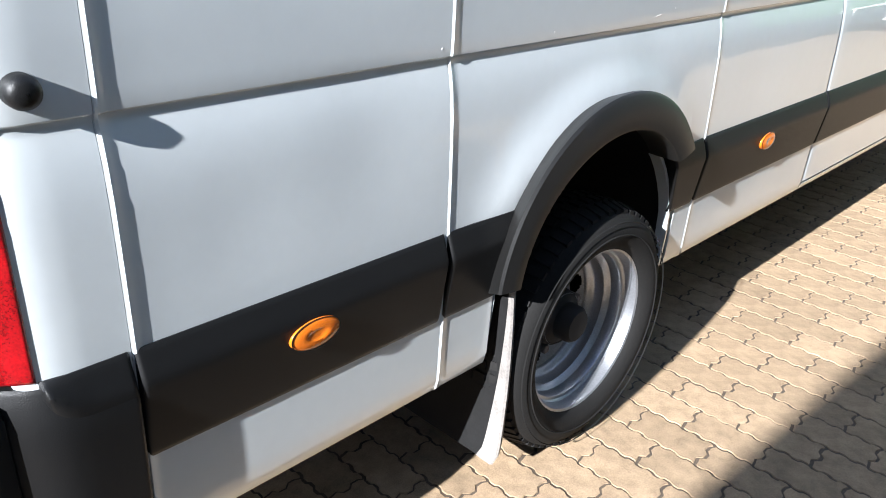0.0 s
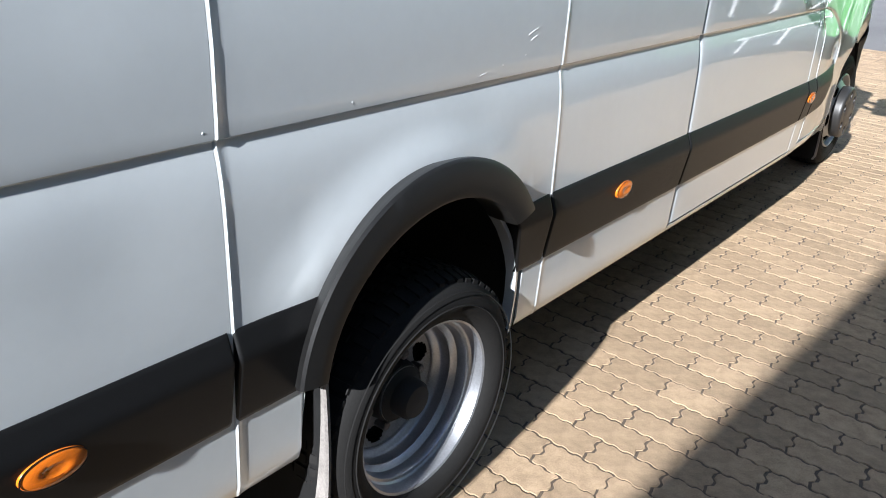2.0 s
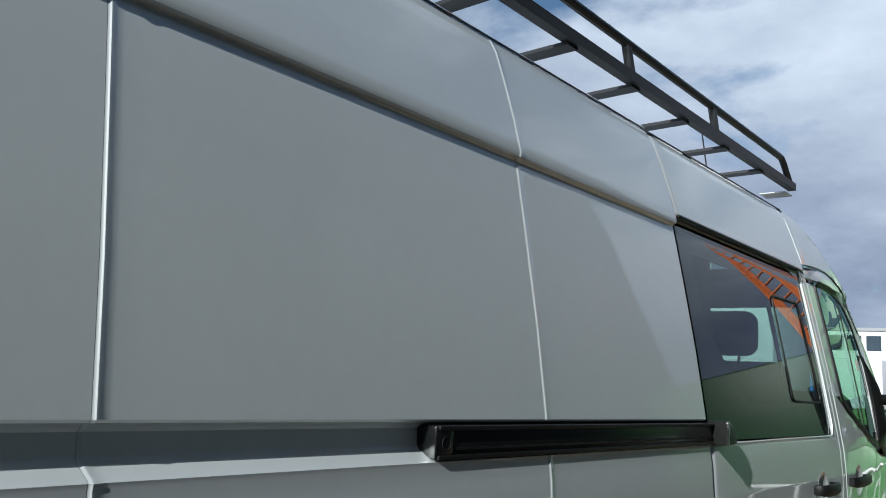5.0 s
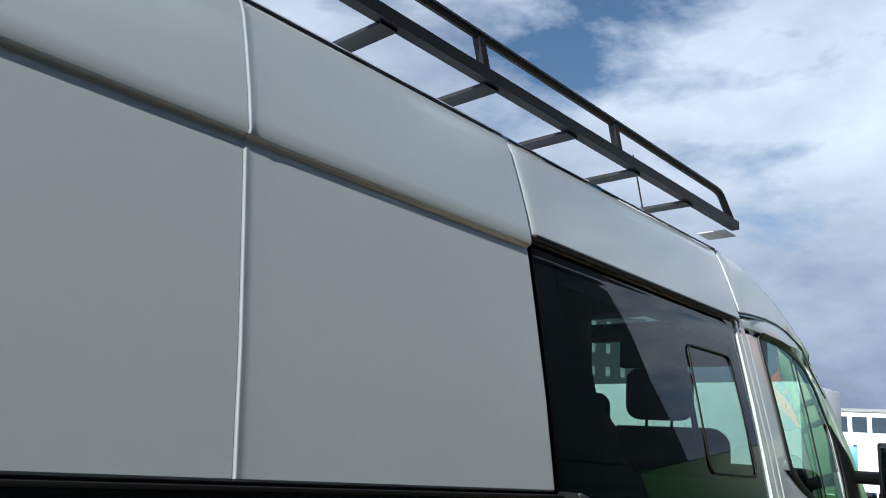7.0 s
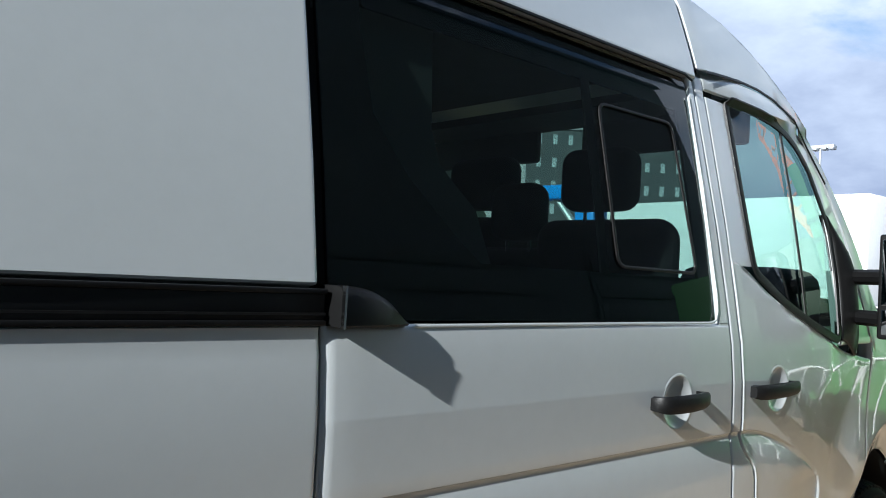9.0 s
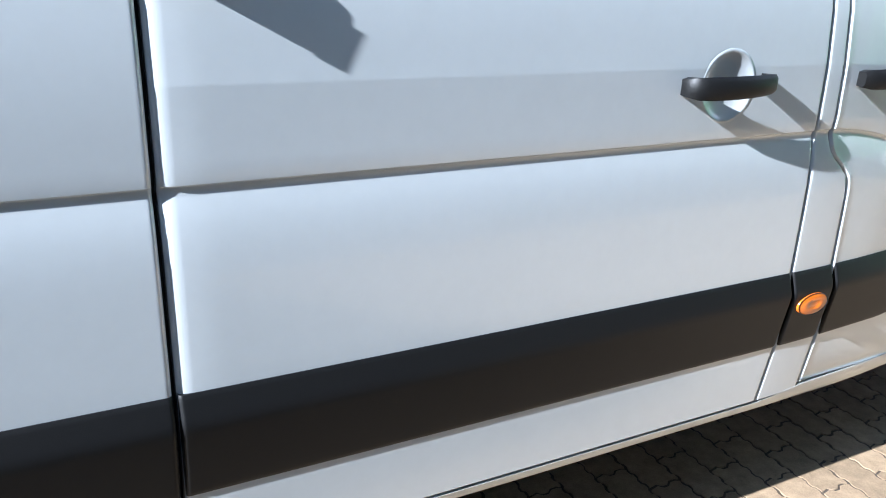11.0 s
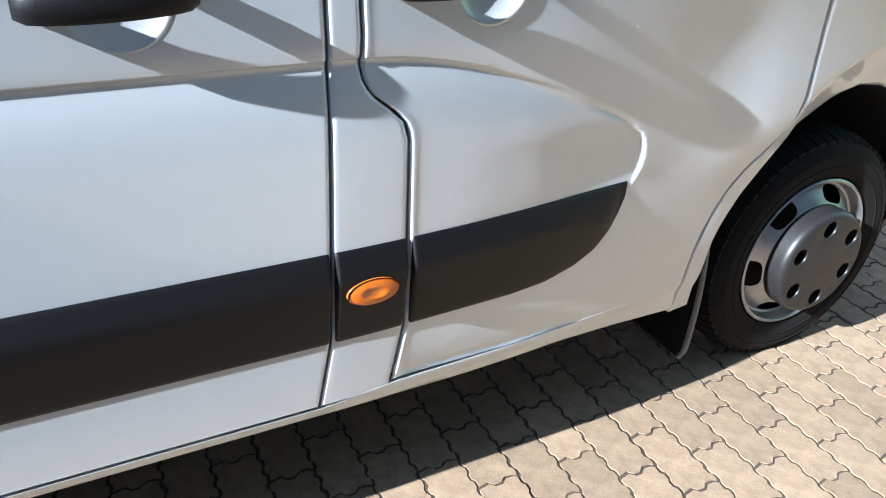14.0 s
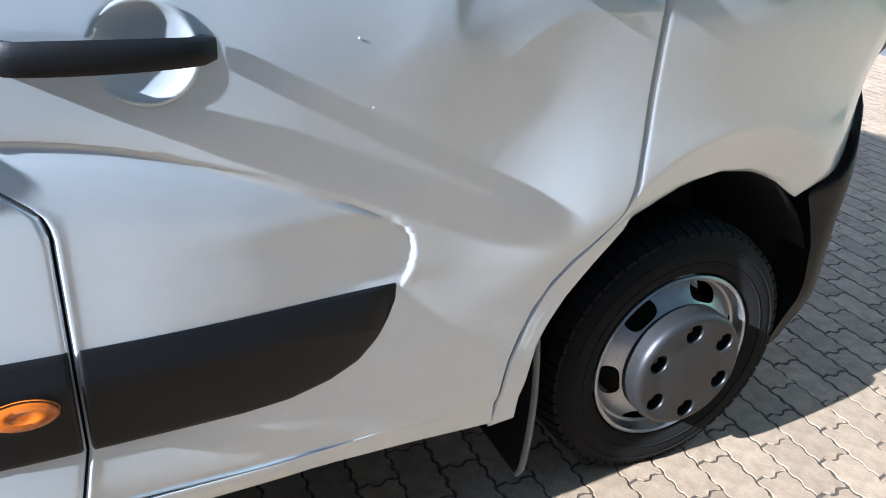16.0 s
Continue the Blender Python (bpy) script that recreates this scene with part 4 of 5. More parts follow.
for i in range(15):
    f = i / 14
    x = lerp(1.158, 1.312, f)
    top = 1.308 - 0.062 * f ** 2.6
    out = lerp(-0.018, 0.016, f ** 2.2)
    rows.append([bm.verts.new((x, y, z)) for y, z in ((0.05, 1.2455), (out + 0.004, 1.2455), (out, 1.2495), (out + 0.002, lerp(1.2495, top, 0.7)), (out + 0.010, lerp(1.2495, top, 0.94)), (out + 0.02, top), (0.06, top))])
for a, b in zip(rows, rows[1:]):
    for j in range(6):
        bm.faces.new((a[j], b[j], b[j + 1], a[j + 1]))
cap(bm, rows[0]), cap(bm, rows[-1][::-1])
part("rail_cover", bm, PLASTIC, van, "black plastic cover at the rail's end")
part("cover_edge", prism([(1.154, 1.2445), (1.158, 1.2445), (1.158, 1.309), (1.154, 1.309)], -0.0240, -0.016), CHROME, van)


def handle(x0, z, parent, length=0.205, cup=0.112, reach=0.030):
    y = side_y(x0 + 0.1, z, True)
    # dished cup behind the grip
    cy = side_y(x0 + cup, z, True)
    part("handle_cup", lathe([(0.067, 0.0006), (0.064, -0.0007), (0.0610, -0.0004), (0.0585, 0.0008), (0.054, 0.0032), (0.045, 0.0062), (0.030, 0.0086), (0.012, 0.0096), (0.001, 0.0097)], 48, "y", (x0 + cup, cy, z - 0.003)), PAINT, parent, "round dished silver handle cup")
    bm = bmesh.new()
    rows = []
    for i in range(17):
        f = i / 16
        x = x0 + length * f
        out = y - 0.022 - reach * math.sin(math.pi * min(1, max(0, f))) ** 0.4
        h = (0.0185 + 0.003 * (1 - f)) * (0.72 + 0.28 * math.sin(math.pi * f) ** 0.25)
        inn = out + 0.020 if 0.12 < f < 0.88 else y + 0.002
        c = z + 0.004 * f
        rows.append([bm.verts.new((x, yy, zz)) for yy, zz in ((inn, c - h * 0.85), (out + 0.006, c - h), (out, c - h * 0.6), (out, c + h * 0.6), (out + 0.006, c + h), (inn, c + h * 0.85))])
    for a, b in zip(rows, rows[1:]):
        for j in range(6):
            bm.faces.new((a[j], b[j], b[(j + 1) % 6], a[(j + 1) % 6]))
    cap(bm, rows[0]), cap(bm, rows[-1][::-1])
    part("door_handle", bm, PLASTIC, parent, "black plastic pull handle", 45)


near_sliding = bpy.data.objects["sliding_door"]
near_front = bpy.data.objects["front_door"]
handle(2.020, 1.070, near_sliding)
handle(2.484, 1.070, near_front, 0.250, 0.168, 0.020)


def ribbon(points, w, d, mat, name, parent, inset=0.0, closed=False):
    """A moulding that follows the skin along points in x, z."""
    bm = bmesh.new()
    pts = [Vector((x, z)) for x, z in points]
    rows = []
    n = len(pts)
    for i, p in enumerate(pts):
        a, b = (pts[(i - 1) % n], pts[(i + 1) % n]) if closed else (pts[max(0, i - 1)], pts[min(n - 1, i + 1)])
        t = (b - a).normalized()
        s = Vector((-t.y, t.x)) * (w / 2)
        row = []
        for k, h in ((-1, 0.0), (-0.9, d * 0.8), (-0.5, d), (0.5, d), (0.9, d * 0.8), (1, 0.0)):
            q = p + s * k
            row.append(bm.verts.new((q.x, side_y(q.x, q.y) + inset - h, q.y)))
        rows.append(row)
    pairs = list(zip(rows, rows[1:])) + ([(rows[-1], rows[0])] if closed else [])
    for a, b in pairs:
        for j in range(5):
            bm.faces.new((a[j], b[j], b[j + 1], a[j + 1]))
    return part(name, bm, mat, parent)


def rounded(points, r, n=6):
    """A closed outline with rounded corners."""
    out = []
    m = len(points)
    for i in range(m):
        p, a, b = Vector(points[i]), Vector(points[i - 1]), Vector(points[(i + 1) % m])
        u, v = (a - p).normalized(), (b - p).normalized()
        for k in range(n + 1):
            f = k / n
            out.append(p + u * r * (1 - f) ** 2 + v * r * f ** 2)
    return [(q.x, q.y) for q in out]


outline = rounded([(2.516, 1.863), (2.535, 1.50), (2.552, 1.388), (2.72, 1.306), (2.90, 1.247), (3.13, 1.190), (3.160, 1.40), (3.155, 1.56), (3.052, 1.735), (2.972, 1.802), (2.90, 1.834), (2.80, 1.854), (2.70, 1.861)], 0.03)
ribbon(outline, 0.026, 0.006, PLASTIC, "window_seal", near_front, closed=True)
ribbon([(2.869, 1.848), (2.870, 1.606), (2.868, 1.378), (2.866, 1.25)], 0.018, 0.003, PLASTIC, "window_divider", near_front)
vent = rounded([(1.915, 1.742), (1.925, 1.372), (2.250, 1.370), (2.216, 1.745)], 0.03)
ribbon(vent, 0.008, 0.004, PLASTIC, "vent_frame", near_sliding, closed=True, inset=0.004)
seal = [(2.318, 1.835), (2.326, 1.60), (2.331, 1.32), (2.328, 1.278), (2.315, 1.256), (2.29, 1.250), (2.0, 1.249), (1.6, 1.247), (1.33, 1.245)]
ribbon(seal, 0.006, 0.003, PAINT, "window_bead", near_sliding)
ribbon([(1.16, HEAD), (1.6, HEAD), (2.0, HEAD), (2.29, HEAD), (2.318, HEAD - 0.012)], 0.008, 0.004, PLASTIC, "window_seal", near_sliding)
ribbon([(S3, 2.158), (1.5, 2.158), (2.0, 2.158), (2.36, 2.158)], 0.008, 0.004, PLASTIC, "door_seal", near_sliding)
ribbon([(-1.2, 2.160), (-0.3, 2.160), (0.5, 2.160), (S3, 2.160)], 0.005, 0.002, PLASTIC, "roof_joint", van)
ribbon([(-1.2, 2.176), (-0.6, 2.176), (0.0, 2.176), (0.5, 2.176), (S3 - 0.01, 2.176)], 0.022, 0.009, PAINT, "roof_moulding", van)
ribbon([(2.41, 1.920), (2.46, 1.926), (2.60, 1.936), (2.72, 1.936), (2.83, 1.924), (2.97, 1.886), (3.08, 1.816), (3.20, 1.709)], 0.009, 0.003, PLASTIC, "door_seal", near_front)

# door mirror on two arms
SAIL_BACK = lambda z: curve_at(((1.13, 3.145), (1.20, 3.150), (1.40, 3.175), (1.54, 3.168), (1.60, 3.14)), z)
SAIL_FRONT = lambda z: curve_at(((1.13, 3.285), (1.20, 3.315), (1.40, 3.340), (1.48, 3.300), (1.60, 3.15)), z)
part("mirror_base", skin(SAIL_BACK, SAIL_FRONT, lambda x: lerp(1.190, 1.135, step(3.15, 3.30, x)), 1.598, rows=[1.15 + 0.03 * i for i in range(15)],
            proud=lambda x, z, u, v: 0.008 + 0.030 * math.sin(math.pi * min(1, u * 1.2)) * step(0.0, 0.3, v) * (1 - step(0.6, 1.0, v)), gap=0.02), PLASTIC, van, "black plastic mirror base")
mirror = part("door_mirror", boxed((3.125, -0.215, 1.200), (3.235, -0.062, 1.540), 0.04, 4), PLASTIC, van, "black door mirror with two panes")
part("mirror_frame", boxed((3.112, -0.210, 1.208), (3.130, -0.067, 1.532), 0.02, 3), PLASTIC, mirror)
part("mirror_pane", boxed((3.108, -0.198, 1.312), (3.114, -0.079, 1.516), 0.012, 3), MIRROR, mirror, "upper flat mirror pane")
part("wide_mirror_pane", boxed((3.108, -0.196, 1.222), (3.114, -0.081, 1.300), 0.012, 3), MIRROR, mirror, "lower wide-angle mirror pane")
for z in (1.268, 1.400):
    part("mirror_arm", tube(((3.27, 0.09, z), (3.24, 0.03, z), (3.20, -0.02, z), (3.17, -0.08, z)), 0.026, 10), PLASTIC, mirror)

# tail lamp and stop knob at the rear corner
tail = part("tail_lamp", skin(-1.30, -1.240, 0.672, 1.02, rows=[0.70 + 0.02 * i for i in range(16)], proud=lambda x, z, u, v: 0.006, gap=0.012, flange=0.05), RED, van, "red tail lamp")
part("lamp_reflector", boxed((-1.285, 0.06, 0.68), (-1.255, 0.10, 0.72), 0.004), ORANGE, tail)
knob = part("door_stop", lathe([(0.019, 0.02), (0.019, -0.012), (0.017, -0.019), (0.011, -0.024), (0.001, -0.025)], 28, "y", (-1.200, side_y(-1.2, 1.008), 1.008)), PLASTIC, van, "round black rubber door stop")
# headlamp
part("headlamp", skin(4.09, 4.44, lambda x: curve_at(((4.09, 1.105), (4.15, 1.055), (4.21, 1.005), (4.28, 0.955), (4.44, 0.90)), x), lambda x: pillar(x) - 0.012, rows=[0.92, 0.95, 0.98, 1.01, 1.04], proud=lambda x, z, u, v: 0.008, gap=0.03), CLEAR_LENS, van, "clear headlamp")
SCRATCHES = ((0.205, 1.049, 0.034, 0.012), (0.215, 1.037, 0.022, 0.009), (0.046, 0.985, 0.020, 0.003))
# pale chips in the paint
for x, z in ((2.93, 1.075), (2.955, 0.975), (-0.30, 0.985), (0.12, 0.998), (0.20, 1.01), (-0.585, 0.985)):
    part("paint_chip", lathe([(0.0022, 0), (0.0015, -0.0003), (0.0002, -0.0004)], 8, "y", (x, side_y(x, z) - 0.0004, z)), WHITE, van)
for x, z, dx, dz in SCRATCHES:
    ribbon([(x, z), (x + dx * 0.4, z + dz * 0.5), (x + dx, z + dz)], 0.0022, 0.0005, WHITE, "scratch", van)
# body-coloured lip inside the front of the rear arch
bm = bmesh.new()
rows = [[bm.verts.new(p) for p in ((x, 0.004, z), (x - 0.010, 0.002, z - 0.004), (x - 0.012, 0.030, z - 0.004))] for x, z in ((0.150, 0.672), (0.166, 0.655), (0.190, 0.625), (0.215, 0.585), (0.236, 0.54), (0.248, 0.50), (0.250, 0.44), (0.238, 0.345))]
for a, b in zip(rows, rows[1:]):
    for j in range(2):
        bm.faces.new((a[j], b[j], b[j + 1], a[j + 1]))
part("arch_lip", bm, PAINT, van)

# ---- roof rack ----
rack = thing("roof_rack", "black steel roof rack with side rail on the van roof", "roof rack")
RACK = material("black_rack_paint", (0.018, 0.018, 0.02), 0.42, vary=0.15, scale=8)
for y in (0.245, WIDTH - 0.245):
    part("side_bar", tube(((-1.0, y, 2.305), (2.585, y, 2.305)), 0.016, square=True), RACK, rack)
    hoop = [(-0.98, y, 2.31), (-0.955, y, 2.385), (-0.93, y, 2.402), (-0.90, y, 2.405), (2.40, y, 2.405), (2.44, y, 2.402), (2.465, y, 2.388), (2.555, y, 2.31)]
    part("top_rail", tube(hoop, 0.014, 10), RACK, rack)
    for x in (-0.3, 0.38, 1.03, 1.68):
        part("upright", tube(((x + 0.04, y, 2.305), (x, y, 2.405)), 0.011, square=True), RACK, rack)
for i in range(9):
    x = -0.723 + 0.3643 * i
    part("cross_bar", boxed((x - 0.025, 0.245, 2.282), (x + 0.025, WIDTH - 0.245, 2.292)), RACK, rack)
    for y in (0.62, WIDTH - 0.62):
        part("foot", boxed((x - 0.02, y - 0.015, 2.245), (x + 0.02, y + 0.015, 2.283)), RACK, rack)
part("number_bracket", boxed((2.50, 0.25, 2.268), (2.60, 0.36, 2.272)), GALV, rack)
aerial = thing("aerial", "thin black whip aerial on the van roof", "aerial")
part("whip", tube(((2.62, 0.62, 2.22), (2.42, 0.60, 2.62)), 0.0035, 6), RACK, aerial)
part("aerial_base", lathe([(0.02, 2.18), (0.016, 2.235), (0.004, 2.245)], 12, "z", (2.62, 0.62, 0)), PLASTIC, aerial)

# ---- yard round the van ----
def sheet(name, x0, x1, y0, y1, z, mat, label, category):
    bm = bmesh.new()
    bm.faces.new([bm.verts.new(p) for p in ((x0, y0, z), (x1, y0, z), (x1, y1, z), (x0, y1, z))])
    ob = part(name, bm, mat, smooth=0)
    return tagged(ob, label, category, kind="structure")


ground = sheet("ground", -1500, 1500, -1500, 1500, -0.02, ASPHALT, "worn grey asphalt yard reaching the horizon", "ground")
pavement = sheet("pavement", -3.2, 9.0, -2.6, 4.0, -0.0068, JOINT, "beige interlocking concrete block paving", "pavement")


def truck(name, label, place, turn, cab_mat, body_mat, length, height, width=2.5, cab=True):
    """A lorry with a cab, box body, wheels and chassis."""
    ob = thing(name, label, "truck", place)
    ob.rotation_euler.z = radians(turn)
    w = width / 2
    part("box_body", boxed((0, -w, 1.15), (length, w, height), 0.05), body_mat, ob)
    part("chassis", boxed((0.2, -0.5, 0.7), (length + 1.8, 0.5, 1.1)), LINER, ob)
    part("side_guard", boxed((1.6, -w, 0.45), (length * 0.6, -w + 0.06, 0.95)), GALV, ob)
    if cab:
        c = part("cab", boxed((length + 0.3, -w, 0.75), (length + 2.2, w, min(3.4, height)), 0.12, 3), cab_mat, ob)
        part("windscreen", boxed((length + 2.15, -w + 0.15, 1.9), (length + 2.22, w - 0.15, 2.75), 0.03), PANE, c)
        for s in (-1, 1):
            part("cab_window", boxed((length + 0.9, s * w - 0.02, 1.9), (length + 1.9, s * w + 0.02, 2.65), 0.015), PANE, c)
        part("grille", boxed((length + 2.17, -w + 0.3, 0.9), (length + 2.23, w - 0.3, 1.6), 0.02), PLASTIC, c)
    for x in (length * 0.18, length * 0.30, length + 1.3):
        for s in (-1, 1):
            part("wheel", lathe([(0.2, 0), (0.3, -0.02), (0.48, 0.0), (0.5, 0.05), (0.5, 0.25), (0.3, 0.28)], 28, "y", (x, s * w * 0.98 - 0.13, 0.5)), RUBBER, ob)
    return ob


truck("white_box_truck", "white box lorry parked across the yard", (21.0, 5.9, -0.02), 86, WHITE, WHITE, 8.0, 3.75, 2.5, cab=False)
truck("white_tractor_truck", "white lorry parked far across the yard", (36.0, 8.2, -0.02), 0, WHITE, WHITE, 6.0, 3.2)
truck("blue_truck", "blue lorry parked far across the yard", (58.0, 15.5, -0.02), 20, BLUE, BLUE, 6.0, 3.9)
truck("white_van_body_truck", "white box lorry parked beyond the van's far side", (4.3, 9.7, -0.02), -21, WHITE, WHITE, 5.4, 3.3, 2.2, cab=False)
loader = thing("blue_loading_crane", "blue loading crane arm standing behind the van", "crane", (15.0, 10.2, -0.02))
part("crane_foot", boxed((-0.9, -0.5, 0.0), (0.9, 2.4, 0.9), 0.08), BLUE, loader)
part("mast", boxed((-0.28, -0.25, 0.9), (0.28, 0.30, 3.5), 0.06), BLUE, loader)
part("arm", boxed((-0.22, -0.2, 3.25), (0.22, 1.5, 3.6), 0.06), BLUE, loader)
part("ram", tube(((0.0, 0.25, 2.4), (0.0, 1.1, 3.35)), 0.08, 10), GALV, loader)

# green lorry ahead of the cab, seen in the paint and panes
green = truck("green_truck", "green lorry with a low side deck standing ahead", (7.4, -0.40, -0.02), 0, GREEN, GREEN, 5.0, 3.1, 1.15)
part("tail_panel", boxed((-0.03, -0.57, 0.38), (0.05, 0.57, 1.14), 0.02), GREEN, green)
part("side_deck", boxed((0.0, -2.7, 0.7), (4.0, -0.60, 2.4), 0.04), DIM_GREEN, green)
for z in (2.3, 2.5):
    part("body_rib", boxed((-0.03, -0.58, z), (5.0, 0.58, z + 0.04)), LINER, green)
for k in range(6):
    part("guard_post", tube(((-0.08, -1.7 + 0.42 * k, 0.36), (-0.08, -1.62 + 0.42 * k, 0.80)), 0.02), WHITE, green)
part("guard_bar", tube(((-0.08, -1.75, 0.80), (-0.08, 0.55, 0.80)), 0.02), WHITE, green)
part("red_mark", boxed((-0.012, 0.1, 1.95), (0.01, 0.5, 2.06)), RED, green)

# orange crane whose lattice boom is reflected in the side window
crane = thing("lattice_crane", "orange lattice boom crane far behind the lorry", "crane", (69.0, -12.0, -0.02))
part("crane_base", boxed((-2, -1.5, 0), (5, 1.5, 3.2), 0.2), CRANE, crane)
a, b = Vector((0, 0, 3.0)), Vector((-1.2, -5.4, 25.0))
for dy in (-1.1, 1.1):
    for dz in (-1.1, 1.1):
        part("boom_chord", tube((a + Vector((0, dy, dz)), b + Vector((0, dy, dz))), 0.14, 6), CRANE, crane)
bm = bmesh.new()
for k in range(22):
    p, q = a.lerp(b, k / 22), a.lerp(b, (k + 1) / 22)
    for dy in (-1.1, 1.1):
        tube((p + Vector((0, dy, -1.1)), q + Vector((0, dy, 1.1))), 0.08, 5, bm)
        tube((q + Vector((0, dy, -1.1)), p + Vector((0, dy, 1.1))), 0.08, 5, bm)
    for dz in (-1.1, 1.1):
        tube((p + Vector((0, -1.1, dz)), q + Vector((0, 1.1, dz))), 0.08, 5, bm)
part("boom_lacing", bm, CRANE, crane, smooth=0)

# lamp mast
mast = thing("lamp_mast", "tall grey yard lamp mast with floodlights", "street lamp", (54.0, 21.6, -0.02))
part("pole", lathe([(0.14, 0), (0.07, 11.2)], 12, "z"), GALV, mast)
part("head", boxed((-0.15, -0.9, 11.1), (0.15, 0.9, 11.3)), GALV, mast)
for y in (-0.8, -0.3, 0.3, 0.8):
    part("floodlight", boxed((-0.35, y - 0.17, 10.95), (0.25, y + 0.17, 11.25), 0.03), GALV, mast)


def building(name, label, place, size, turn, floors, bays, mat, pane_high=0.55, pane_wide=0.76, pane_mat=PANE):
    ob = thing(name, label, "building", place)
    ob.rotation_euler.z = radians(turn)
    lx, ly, lz = size
    part("wall", boxed((-lx / 2, -ly / 2, 0), (lx / 2, ly / 2, lz)), mat, ob)
    part("roof", boxed((-lx / 2 - 0.2, -ly / 2 - 0.2, lz), (lx / 2 + 0.2, ly / 2 + 0.2, lz + 0.4)), CONCRETE, ob)
    fh = lz / floors
    bw = lx / bays
    me = None
    for i in range(floors):
        for j in range(bays):
            p = (-lx / 2 + (j + 0.5) * bw, -ly / 2, (i + 0.55) * fh)
            if me is None:
                win = part("window", boxed((-bw * pane_wide / 2, -0.06, -fh * pane_high / 2), (bw * pane_wide / 2, 0.03, fh * pane_high / 2)), pane_mat, ob, smooth=0)
                me = win.data
            else:
                win = new("window", me)
                win.parent = ob
            win.location = p
    return ob


building("office_building", "long white office building with window bands", (118.0, 24.0, -0.02), (44, 14, 10.4), -78, 3, 20, WHITE)
building("office_block", "tall white block of the office building", (112.0, 15.5, -0.02), (12, 12, 14.0), -78, 4, 4, WHITE, 0.4, 0.5, PALE_PANE)
building("tower_block", "dark grey tower with small windows", (76.0, 66.0, -0.02), (40, 16, 19.0), -42, 7, 22, DARK_FACADE, 0.42, 0.28, PALE_PANE)

# an unseen tipper, added and tilted so that its shadow edge falls beside the van
tipper = thing("shade_caster", "unseen grey tipper lorry added to cast shade beside the van", "truck", (-6.2, 0.117, -0.02))
body = part("tipper_body", boxed((-4.5, -2.9, 0.3), (0.0, 0.0, 5.2), 0.03), CONCRETE, tipper)
body.rotation_euler.x = math.atan(0.396)
for k in range(9):
    part("body_rib", boxed((0.0, -2.8 + 0.32 * k, 0.4), (0.05, -2.7 + 0.32 * k, 5.0)), CONCRETE, body)
part("tipper_chassis", boxed((-4.5, -2.4, 0.3), (1.0, -1.2, 0.95)), LINER, tipper)
for x in (-3.6, -2.4, 0.3):
    for y in (-2.45, -1.35):
        part("wheel", lathe([(0.2, 0), (0.4, -0.02), (0.45, 0.05), (0.45, 0.25), (0.3, 0.28)], 28, "y", (x, y, 0.45)), RUBBER, tipper)

# unseen dark hall, added for the tall dark thing that flank and panes mirror
DARK = material("dark_cladding", (0.150, 0.172, 0.160), 0.6, vary=0.15, scale=0.7)
hall = thing("unseen_hall", "unseen dark grey-green clad hall added along the yard", "building", (-2.0, -5.2, -0.02))
part("wall", boxed((-12.0, -6.0, 0.0), (15.2, 0.0, 8.0)), DARK, hall)
part("roof", boxed((-12.2, -6.2, 8.0), (15.4, 0.2, 8.3)), DARK_FACADE, hall)
for k in range(6):
    x = -11.0 + 4.4 * k
    gate = part("roller_door", boxed((x, -0.02, 0.0), (x + 3.2, 0.05, 3.6), 0.02), DARK, hall)
    for i in range(8):
        part("slat", boxed((x + 0.05, 0.05, 0.1 + 0.44 * i), (x + 3.15, 0.075, 0.45 + 0.44 * i), 0.01), DARK, gate)

# ---- paving stones ----
PX, PY, LEVEL = 0.1028, 0.1890, -0.004
TURN = -0.028         # the courses run a little out of line with the van


def stone_outline(g):
    """The toothed interlocking outline, drawn in by g for the joint."""
    w, v = 0.0034, 0.0062
    tooth = ((0.0, 0.0), (0.03, w), (0.11, w), (0.145, -w), (0.225, -w))
    wave = tuple((f + 0.25 * k, d) for k in range(4) for f, d in tooth) + ((1.0, 0.0),)
    right = [(PX / 2 + d, PY * (f - 0.5)) for f, d in wave]
    left = [(-PX / 2 + d, PY * (f - 0.5)) for f, d in wave]
    end = ((0.38, v), (0.20, v), (0.06, -v), (-0.12, -v), (-0.24, v), (-0.36, v * 0.4))
    top = [(PX * f, PY / 2 + d) for f, d in end]
    low = [(PX * f, -PY / 2 + d) for f, d in reversed(end)]
    pts = right + top + left[::-1] + low
    return [(x * (1 - 2 * g / PX), y * (1 - 2 * g / PY)) for x, y in pts]


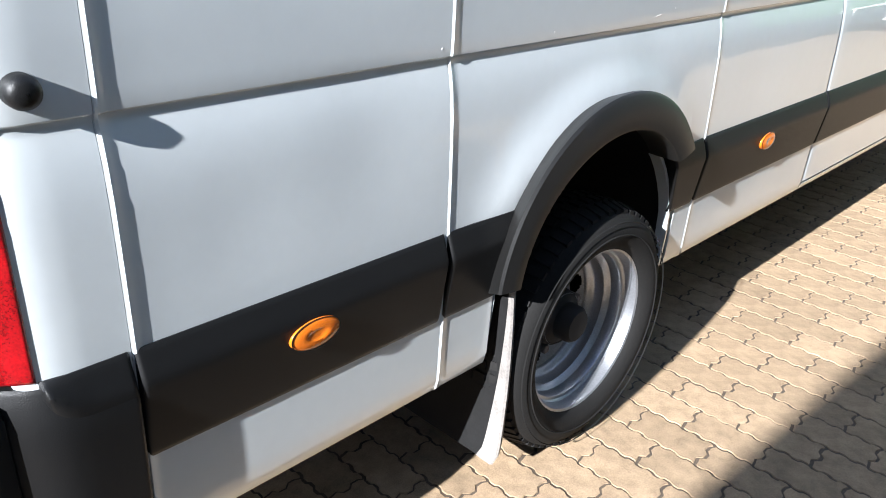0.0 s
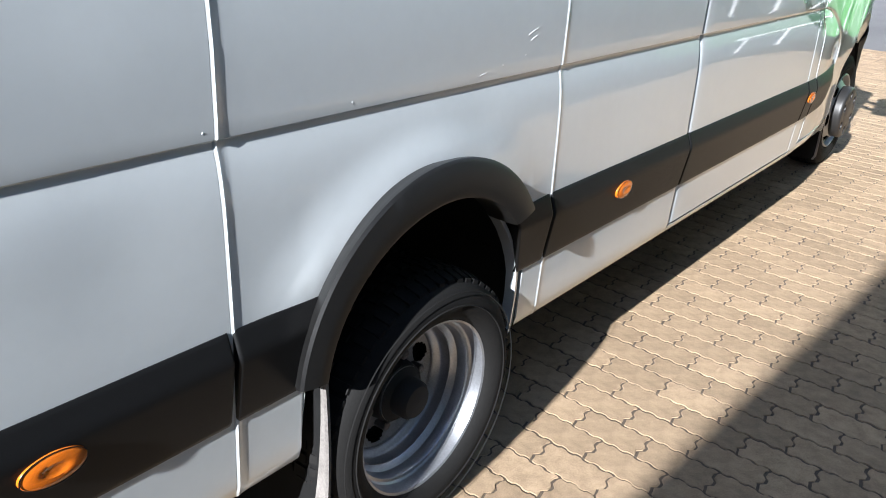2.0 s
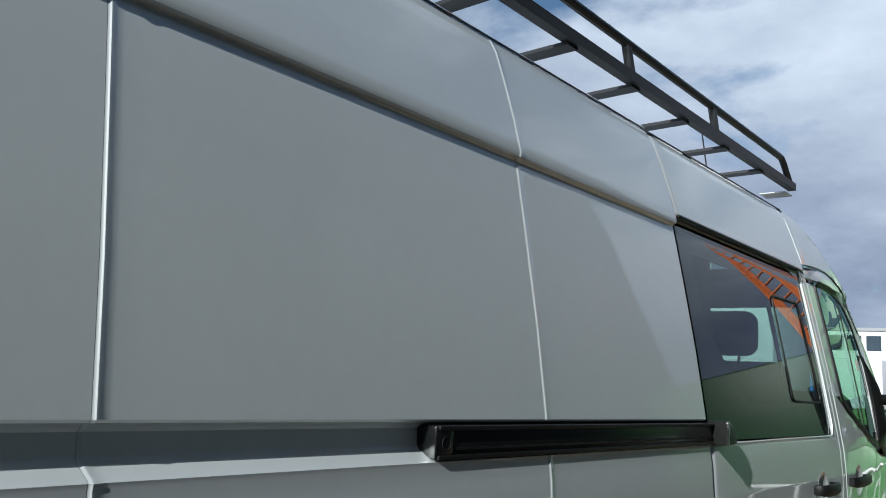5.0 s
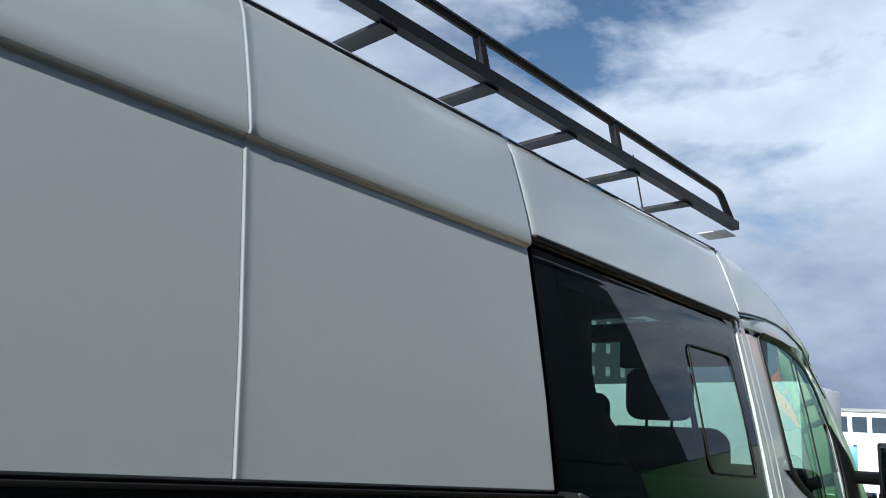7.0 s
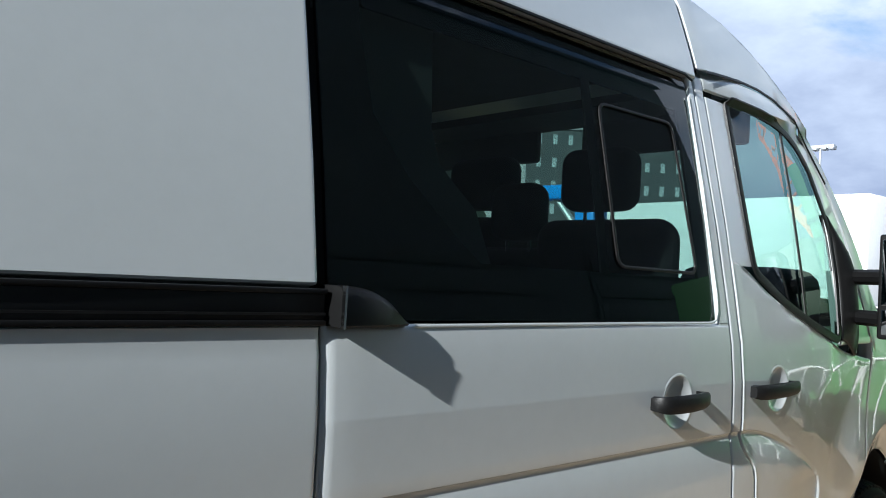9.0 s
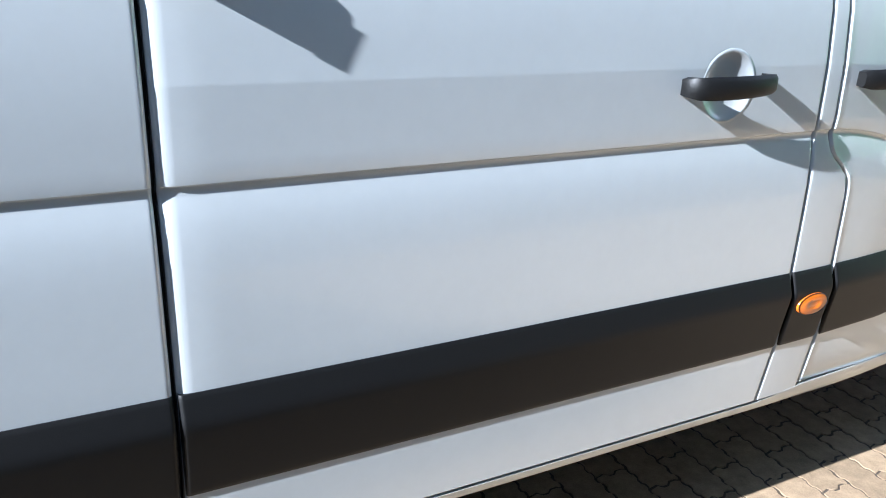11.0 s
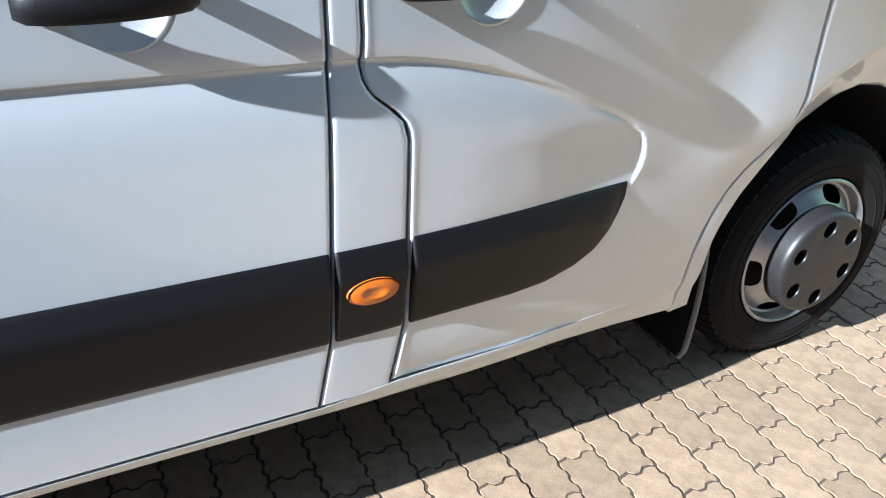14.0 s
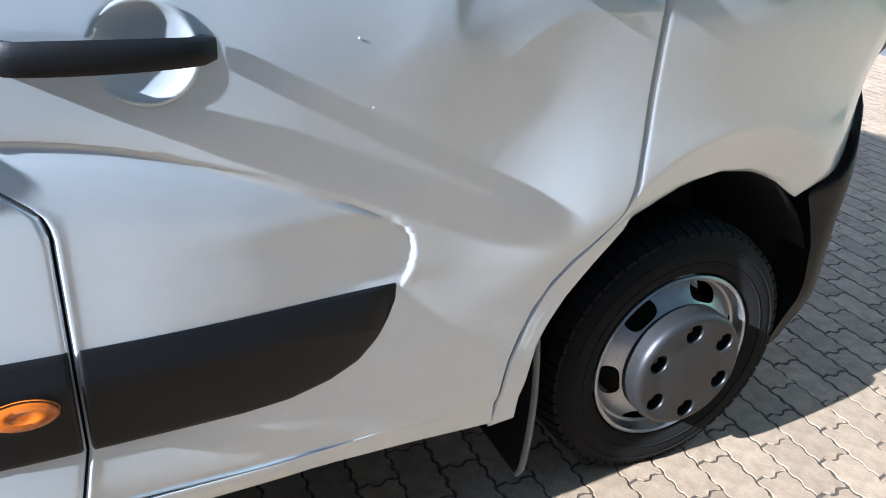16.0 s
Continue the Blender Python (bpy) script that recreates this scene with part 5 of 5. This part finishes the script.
def stone_mesh(seed):
    rnd = random.Random(seed)
    lo, hi = stone_outline(0.0036), stone_outline(0.0041)
    tilt = (rnd.uniform(-0.006, 0.006), rnd.uniform(-0.004, 0.004))
    lift = rnd.uniform(-0.001, 0.001)
    vs = [(x, y, -0.0034) for x, y in lo] + [(x, y, lift + tilt[0] * x + tilt[1] * y) for x, y in hi]
    n = len(lo)
    fs = [tuple(range(n, 2 * n))] + [(i, (i + 1) % n, n + (i + 1) % n, n + i) for i in range(n)]
    return vs, fs


stones = []
for seed in range(6):
    vs, fs = stone_mesh(seed)
    me = bpy.data.meshes.new("paving_stone")
    me.from_pydata(vs, [], fs)
    me.materials.append(PAVER)
    stones.append((me, vs, fs))
rnd = random.Random(5)
rest_v, rest_f = [], []
near_count = 0
turn_c, turn_s = math.cos(TURN), math.sin(TURN)
for i in range(-66, 53):
    for j in range(-14, 21):
        gx, gy = i * PX, (j + 0.5 + (0.5 if i % 2 else 0)) * PY
        x, y = 3.597 + gx * turn_c - gy * turn_s, 0.007 + gx * turn_s + gy * turn_c
        me, vs, fs = rnd.choice(stones)
        x, y = x + rnd.uniform(-0.0012, 0.0012), y + rnd.uniform(-0.0012, 0.0012)
        if -0.50 < y < 0.12 and (0.3 < x < 2.3 or 2.6 < x < 4.6) and near_count < 300:
            ob = new("paving_stone", me)
            ob.location = (x, y, LEVEL)
            ob.rotation_euler.z = TURN
            ob.parent = pavement
            near_count += 1
        else:
            base = len(rest_v)
            rest_v += [(vx * turn_c - vy * turn_s + x, vx * turn_s + vy * turn_c + y, vz + LEVEL) for vx, vy, vz in vs]
            rest_f += [tuple(base + k for k in f) for f in fs]
me = bpy.data.meshes.new("paving_stones")
me.from_pydata(rest_v, [], rest_f)
me.materials.append(PAVER)
rest = new("paving_stones", me)
rest.parent = pavement
tagged(rest, "beige concrete paving blocks", kind="stuff")


# ---- the plan is drawn in units of 1.13 m ----
for me in bpy.data.meshes:
    me.transform(Matrix.Scale(UNIT, 4))
for ob in scene.objects:
    if ob.type in ("MESH", "EMPTY"):
        ob.location = ob.location * UNIT
